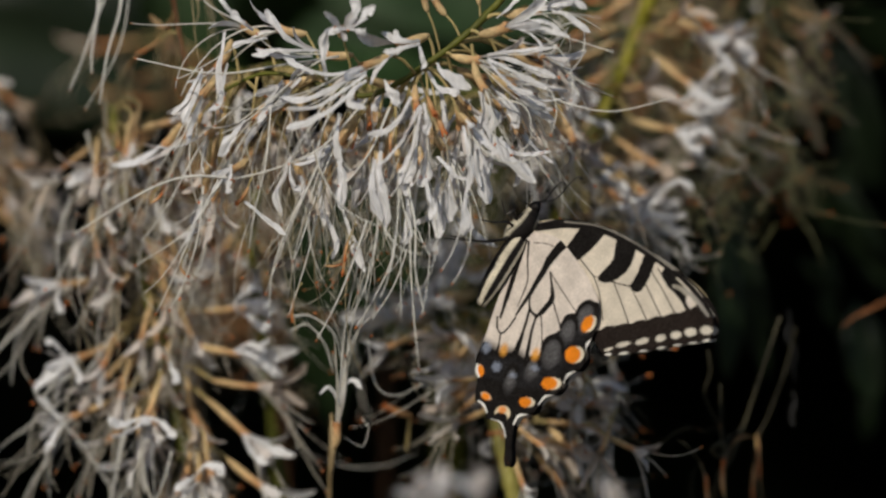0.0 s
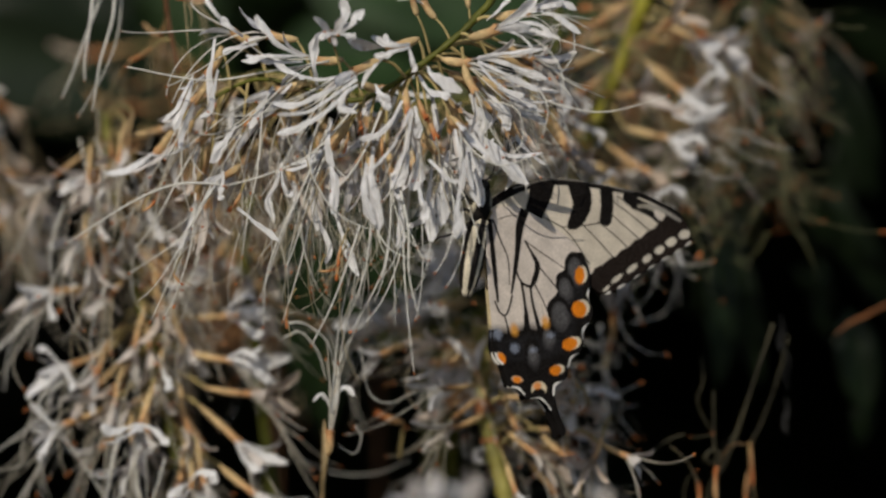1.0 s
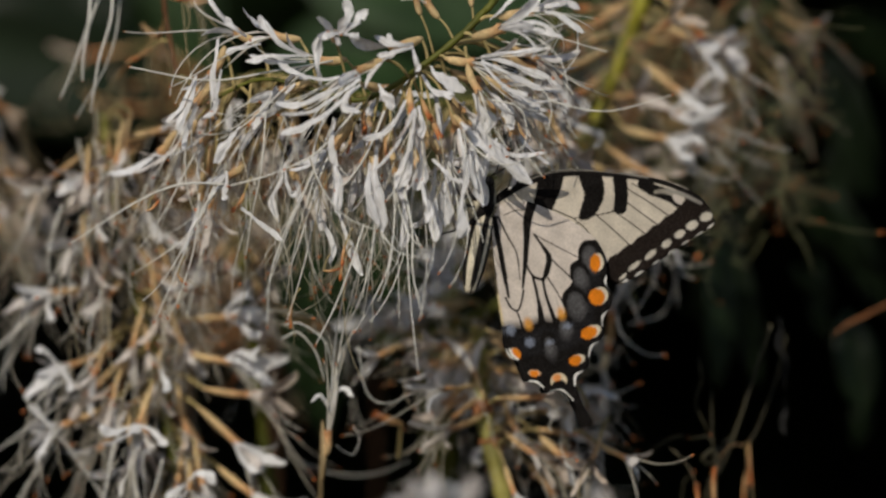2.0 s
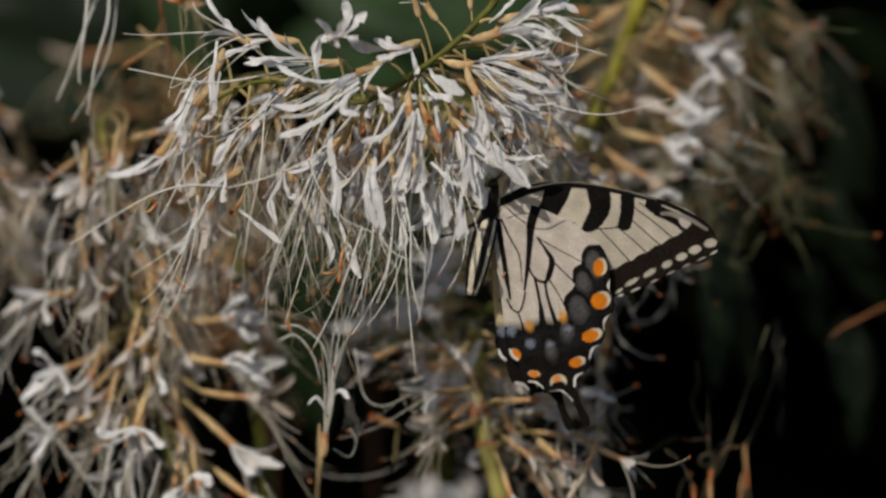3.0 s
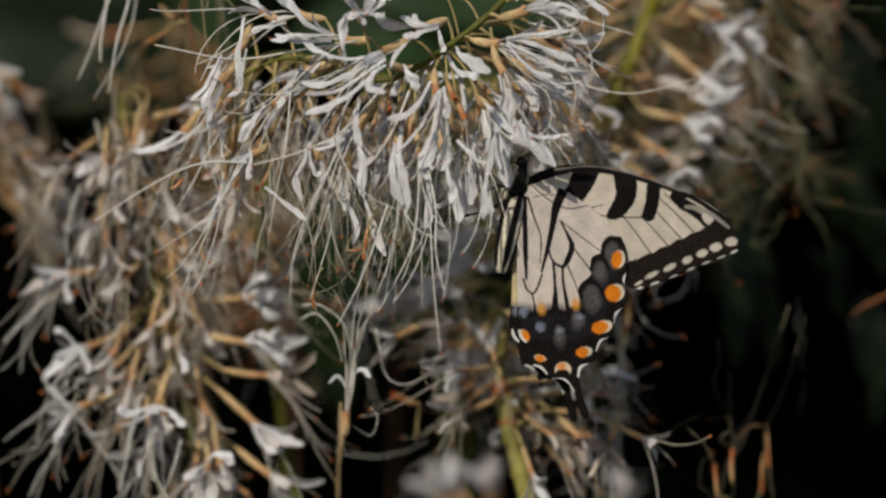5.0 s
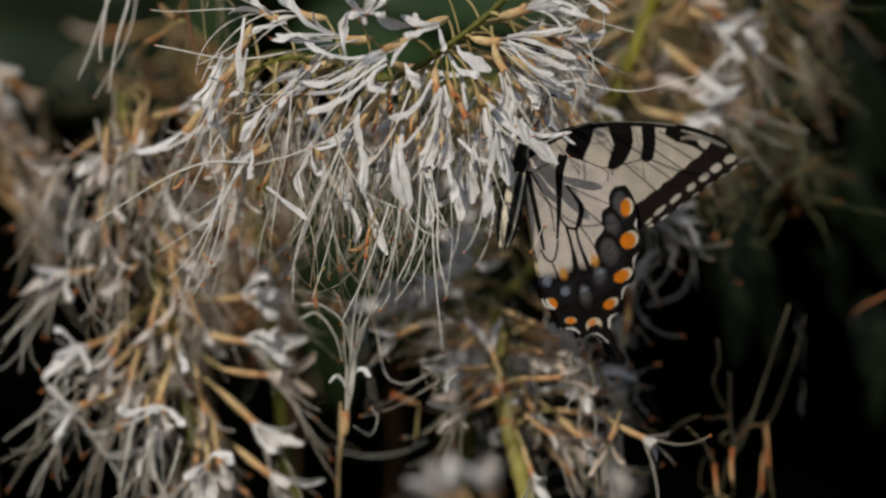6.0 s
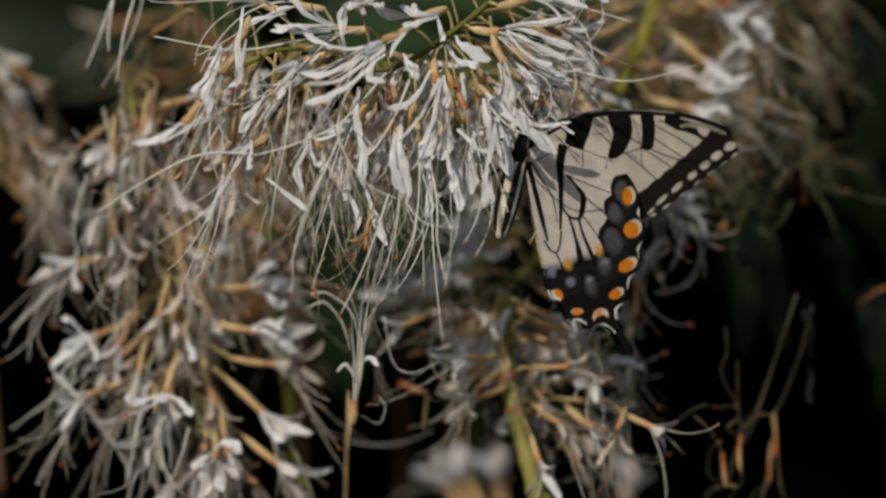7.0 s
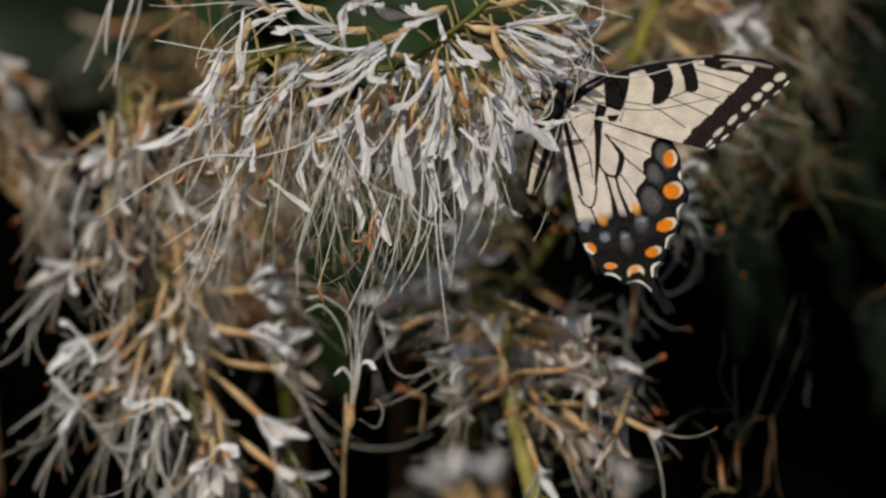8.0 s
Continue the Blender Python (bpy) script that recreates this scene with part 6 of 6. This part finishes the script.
# ---------------------------------------------------------------- movement
def motions():
    # the spike sways under the butterfly
    pivot = (-21.1, 0, 40.4)
    rows = []
    base = main.matrix_basis.copy()
    for t, dx, dz, turn in (
            (0, 0.00, -0.00, 0.00),
            (0.5, 1.51, 0.70, -0.40),
            (1, -0.53, 0.66, -0.89),
            (1.5, 0.62, 0.94, -1.09),
            (3, 1.33, 0.86, -0.84),
            (3.5, 1.23, 0.82, -0.98),
            (4, 1.31, 0.73, -0.62),
            (4.5, 1.91, 0.96, -0.45),
            (6, 2.77, 1.25, -0.80),
            (6.5, 1.04, 0.70, -1.06),
            (7, 0.56, 0.86, -0.98),
            (7.5, 1.83, 1.23, -1.12),
            (8, 1.44, 1.73, -1.91),
    ):
        c = Matrix.Translation(Vector(pivot) * MM + Vector((0, 0, HEIGHT)))
        rows.append((t, Matrix.Translation((dx * MM, 0, dz * MM)) @ c @ pose(0, 0, 0, 0, turn, 0) @ c.inverted() @ base))
    walk(main, rows)
    walk(fly, [
        (0, pose(0.02259, 0.004, HEIGHT + 0.00576, 0, 8, 0)),
        (0.2, pose(0.02204, 0.004, HEIGHT + 0.01009, 0, 0, 0)),
        (0.5, pose(0.02152, 0.004, HEIGHT + 0.01142, 0, -10, 0)),
        (0.7, pose(0.01326, 0.004, HEIGHT + 0.01119, 0, 0, 0)),
        (1, pose(0.01332, 0.004, HEIGHT + 0.01312, 0, -12, 0)),
        (1.2, pose(0.01487, 0.004, HEIGHT + 0.01514, 0, -14, 0)),
        (1.5, pose(0.01417, 0.004, HEIGHT + 0.01447, 0, -13, 0)),
        (3, pose(0.01667, 0.005, HEIGHT + 0.01401, 0, -10, 0)),
        (3.5, pose(0.01606, 0.005, HEIGHT + 0.01472, 0, -12, 0)),
        (3.8, pose(0.01515, 0.005, HEIGHT + 0.01650, 0, -13, 0)),
        (4, pose(0.01480, 0.005, HEIGHT + 0.01577, 0, -13, 0)),
        (4.2, pose(0.01668, 0.005, HEIGHT + 0.01338, 0, -11, 0)),
        (4.5, pose(0.01838, 0.005, HEIGHT + 0.01209, 0, -10, 0)),
        (6, pose(0.01848, 0.005, HEIGHT + 0.02028, 0, -12, 0)),
        (6.5, pose(0.01667, 0.005, HEIGHT + 0.02006, 0, -10, 0)),
        (7, pose(0.01654, 0.005, HEIGHT + 0.01989, 0, -10, 0)),
        (7.5, pose(0.01756, 0.005, HEIGHT + 0.02047, 0, -11, 0)),
        (7.6, pose(0.01920, 0.005, HEIGHT + 0.01902, 0, -3, 0)),
        (7.7, pose(0.02201, 0.005, HEIGHT + 0.01992, 0, 0, 0)),
        (7.8, pose(0.02633, 0.005, HEIGHT + 0.02137, 0, 2, 0)),
        (8, pose(0.02646, 0.005, HEIGHT + 0.03118, 0, -6, 0)),
    ])
    walk(fore_near, [
        (0, pose(0, 0, 0, -8.2, -3.1, -23.6)),
        (0.2, pose(0, 0, 0, -2.0, 0.2, -5.7)),
        (0.5, pose(0, 0, 0, 3.0, -4.2, 7.3)),
        (0.7, pose(0, 0, 0, 11.4, -15.7, 11.7)),
        (1, pose(0, 0, 0, 1.9, -5.4, 23.2)),
        (1.2, pose(0, 0, 0, 4.9, -9.5, 26.6)),
        (1.5, pose(0, 0, 0, 0.8, -10.0, 20.5)),
        (3, pose(0, 0, 0, 15.5, -2.8, -2.4)),
        (3.5, pose(0, 0, 0, 16.5, -2.8, 10.6)),
        (3.8, pose(0, 0, 0, 16.3, -4.6, 19.7)),
        (4, pose(0, 0, 0, 21.5, -7.5, 18.1)),
        (4.2, pose(0, 0, 0, 18.7, -1.0, 14.8)),
        (4.5, pose(0, 0, 0, -8.4, 5.0, 8.8)),
        (6, pose(0, 0, 0, 19.6, -10.9, 10.4)),
        (6.5, pose(0, 0, 0, 18.4, -14.0, 10.1)),
        (7, pose(0, 0, 0, 15.7, -14.2, 11.8)),
        (7.5, pose(0, 0, 0, 15.4, -15.0, 10.9)),
        (7.6, pose(0, 0, 0, -6.2, -12.1, 17.6)),
        (7.7, pose(0, 0, 0, -11.1, -6.9, 10.4)),
        (7.8, pose(0, 0, 0, 3.2, -10.4, 21.2)),
        (8, pose(0, 0, 0, -34.6, -22.3, 13.4)),
    ])
    walk(hind_near, [
        (0, pose(0, 0, 0, -9.5, 2.4, -24.1)),
        (0.2, pose(0, 0, 0, -3.2, -0.8, -4.5)),
        (0.5, pose(0, 0, 0, 2.8, 3.1, 7.8)),
        (0.7, pose(0, 0, 0, 8.4, -11.1, 18.5)),
        (1, pose(0, 0, 0, 1.8, 1.3, 24.0)),
        (1.2, pose(0, 0, 0, 2.3, -3.0, 30.6)),
        (1.5, pose(0, 0, 0, 0.4, -3.9, 22.5)),
        (3, pose(0, 0, 0, 10.9, -3.4, -1.9)),
        (3.5, pose(0, 0, 0, 13.8, -2.1, 12.7)),
        (3.8, pose(0, 0, 0, 13.2, -4.3, 23.6)),
        (4, pose(0, 0, 0, 18.8, -6.9, 20.3)),
        (4.2, pose(0, 0, 0, 21.0, 0.2, 12.3)),
        (4.5, pose(0, 0, 0, -7.1, 7.8, 8.2)),
        (6, pose(0, 0, 0, 15.4, -8.7, 13.7)),
        (6.5, pose(0, 0, 0, 14.8, -11.8, 12.8)),
        (7, pose(0, 0, 0, 11.6, -12.0, 14.7)),
        (7.5, pose(0, 0, 0, 10.3, -12.5, 14.0)),
        (7.6, pose(0, 0, 0, -6.2, -8.4, 16.7)),
        (7.7, pose(0, 0, 0, -9.8, -4.0, 9.3)),
        (7.8, pose(0, 0, 0, 6.1, -4.4, 18.9)),
        (8, pose(0, 0, 0, -19.8, -10.3, 3.3)),
    ])
    walk(fore_far, [
        (0, pose(0, 0.0026, 0, -8.2, -3.1, -18.6)),
        (0.2, pose(0, 0.0026, 0, -2.0, 0.2, -0.7)),
        (0.5, pose(0, 0.0026, 0, 3.0, -4.2, 12.3)),
        (0.7, pose(0, 0.0026, 0, 11.4, -15.7, 16.7)),
        (1, pose(0, 0.0026, 0, 1.9, -5.4, 28.2)),
        (1.2, pose(0, 0.0026, 0, 4.9, -9.5, 31.6)),
        (1.5, pose(0, 0.0026, 0, 0.8, -10.0, 25.5)),
        (3, pose(0, 0.0026, 0, 15.5, -2.8, 2.6)),
        (3.5, pose(0, 0.0026, 0.0032, 9.8, -16.3, 48.6)),
        (3.8, pose(0, 0.0026, 0.0032, 12.0, -24.4, 51.3)),
        (4, pose(0, 0.0026, 0.0032, 12.3, -26.5, 51.8)),
        (4.2, pose(0, 0.0026, 0.0032, 8.9, -18.7, 46.6)),
        (4.5, pose(0, 0.0026, 0, -8.4, 5.0, 13.8)),
        (6, pose(0, 0.0026, 0, 19.6, -10.9, 15.4)),
        (6.5, pose(0, 0.0026, 0, 18.4, -14.0, 15.1)),
        (7, pose(0, 0.0026, 0, 15.7, -14.2, 16.8)),
        (7.5, pose(0, 0.0026, 0, 15.4, -15.0, 15.9)),
        (7.6, pose(0, 0.0026, 0, -6.2, -12.1, 22.6)),
        (7.7, pose(0, 0.0026, 0, -11.1, -6.9, 15.4)),
        (7.8, pose(0, 0.0026, 0, 3.2, -10.4, 26.2)),
        (8, pose(0, 0.0026, 0, -34.6, -22.3, 18.4)),
    ])
    walk(hind_far, [
        (0, pose(0, 0.0026, 0, -9.5, 2.4, -20.1)),
        (0.2, pose(0, 0.0026, 0, -3.2, -0.8, -0.5)),
        (0.5, pose(0, 0.0026, 0, 2.8, 3.1, 11.8)),
        (0.7, pose(0, 0.0026, 0, 8.4, -10.7, 22.5)),
        (1, pose(0, 0.0026, 0, 1.8, 2.3, 28.0)),
        (1.2, pose(0, 0.0026, 0, 2.3, -2.2, 34.6)),
        (1.5, pose(0, 0.0026, 0, 0.4, -3.4, 26.5)),
        (3, pose(0, 0.0026, 0, 10.9, 0.1, 2.1)),
        (3.5, pose(0, 0.0026, 0, 13.8, 0.9, 16.7)),
        (3.8, pose(0, 0.0026, 0, 13.2, -1.9, 27.6)),
        (4, pose(0, 0.0026, 0, 18.8, -4.9, 24.3)),
        (4.2, pose(0, 0.0026, 0, 21.0, 2.8, 16.3)),
        (4.5, pose(0, 0.0026, 0, -7.1, 11.3, 12.2)),
        (6, pose(0, 0.0026, 0, 15.4, -8.7, 17.7)),
        (6.5, pose(0, 0.0026, 0, 14.8, -11.8, 16.8)),
        (7, pose(0, 0.0026, 0, 11.6, -12.0, 18.7)),
        (7.5, pose(0, 0.0026, 0, 10.3, -12.5, 18.0)),
        (7.6, pose(0, 0.0026, 0, -6.2, -7.6, 20.7)),
        (7.7, pose(0, 0.0026, 0, -9.8, -2.5, 13.3)),
        (7.8, pose(0, 0.0026, 0, 6.1, -3.4, 22.9)),
        (8, pose(0, 0.0026, 0, -19.8, -10.3, 7.3)),
    ])


motions()
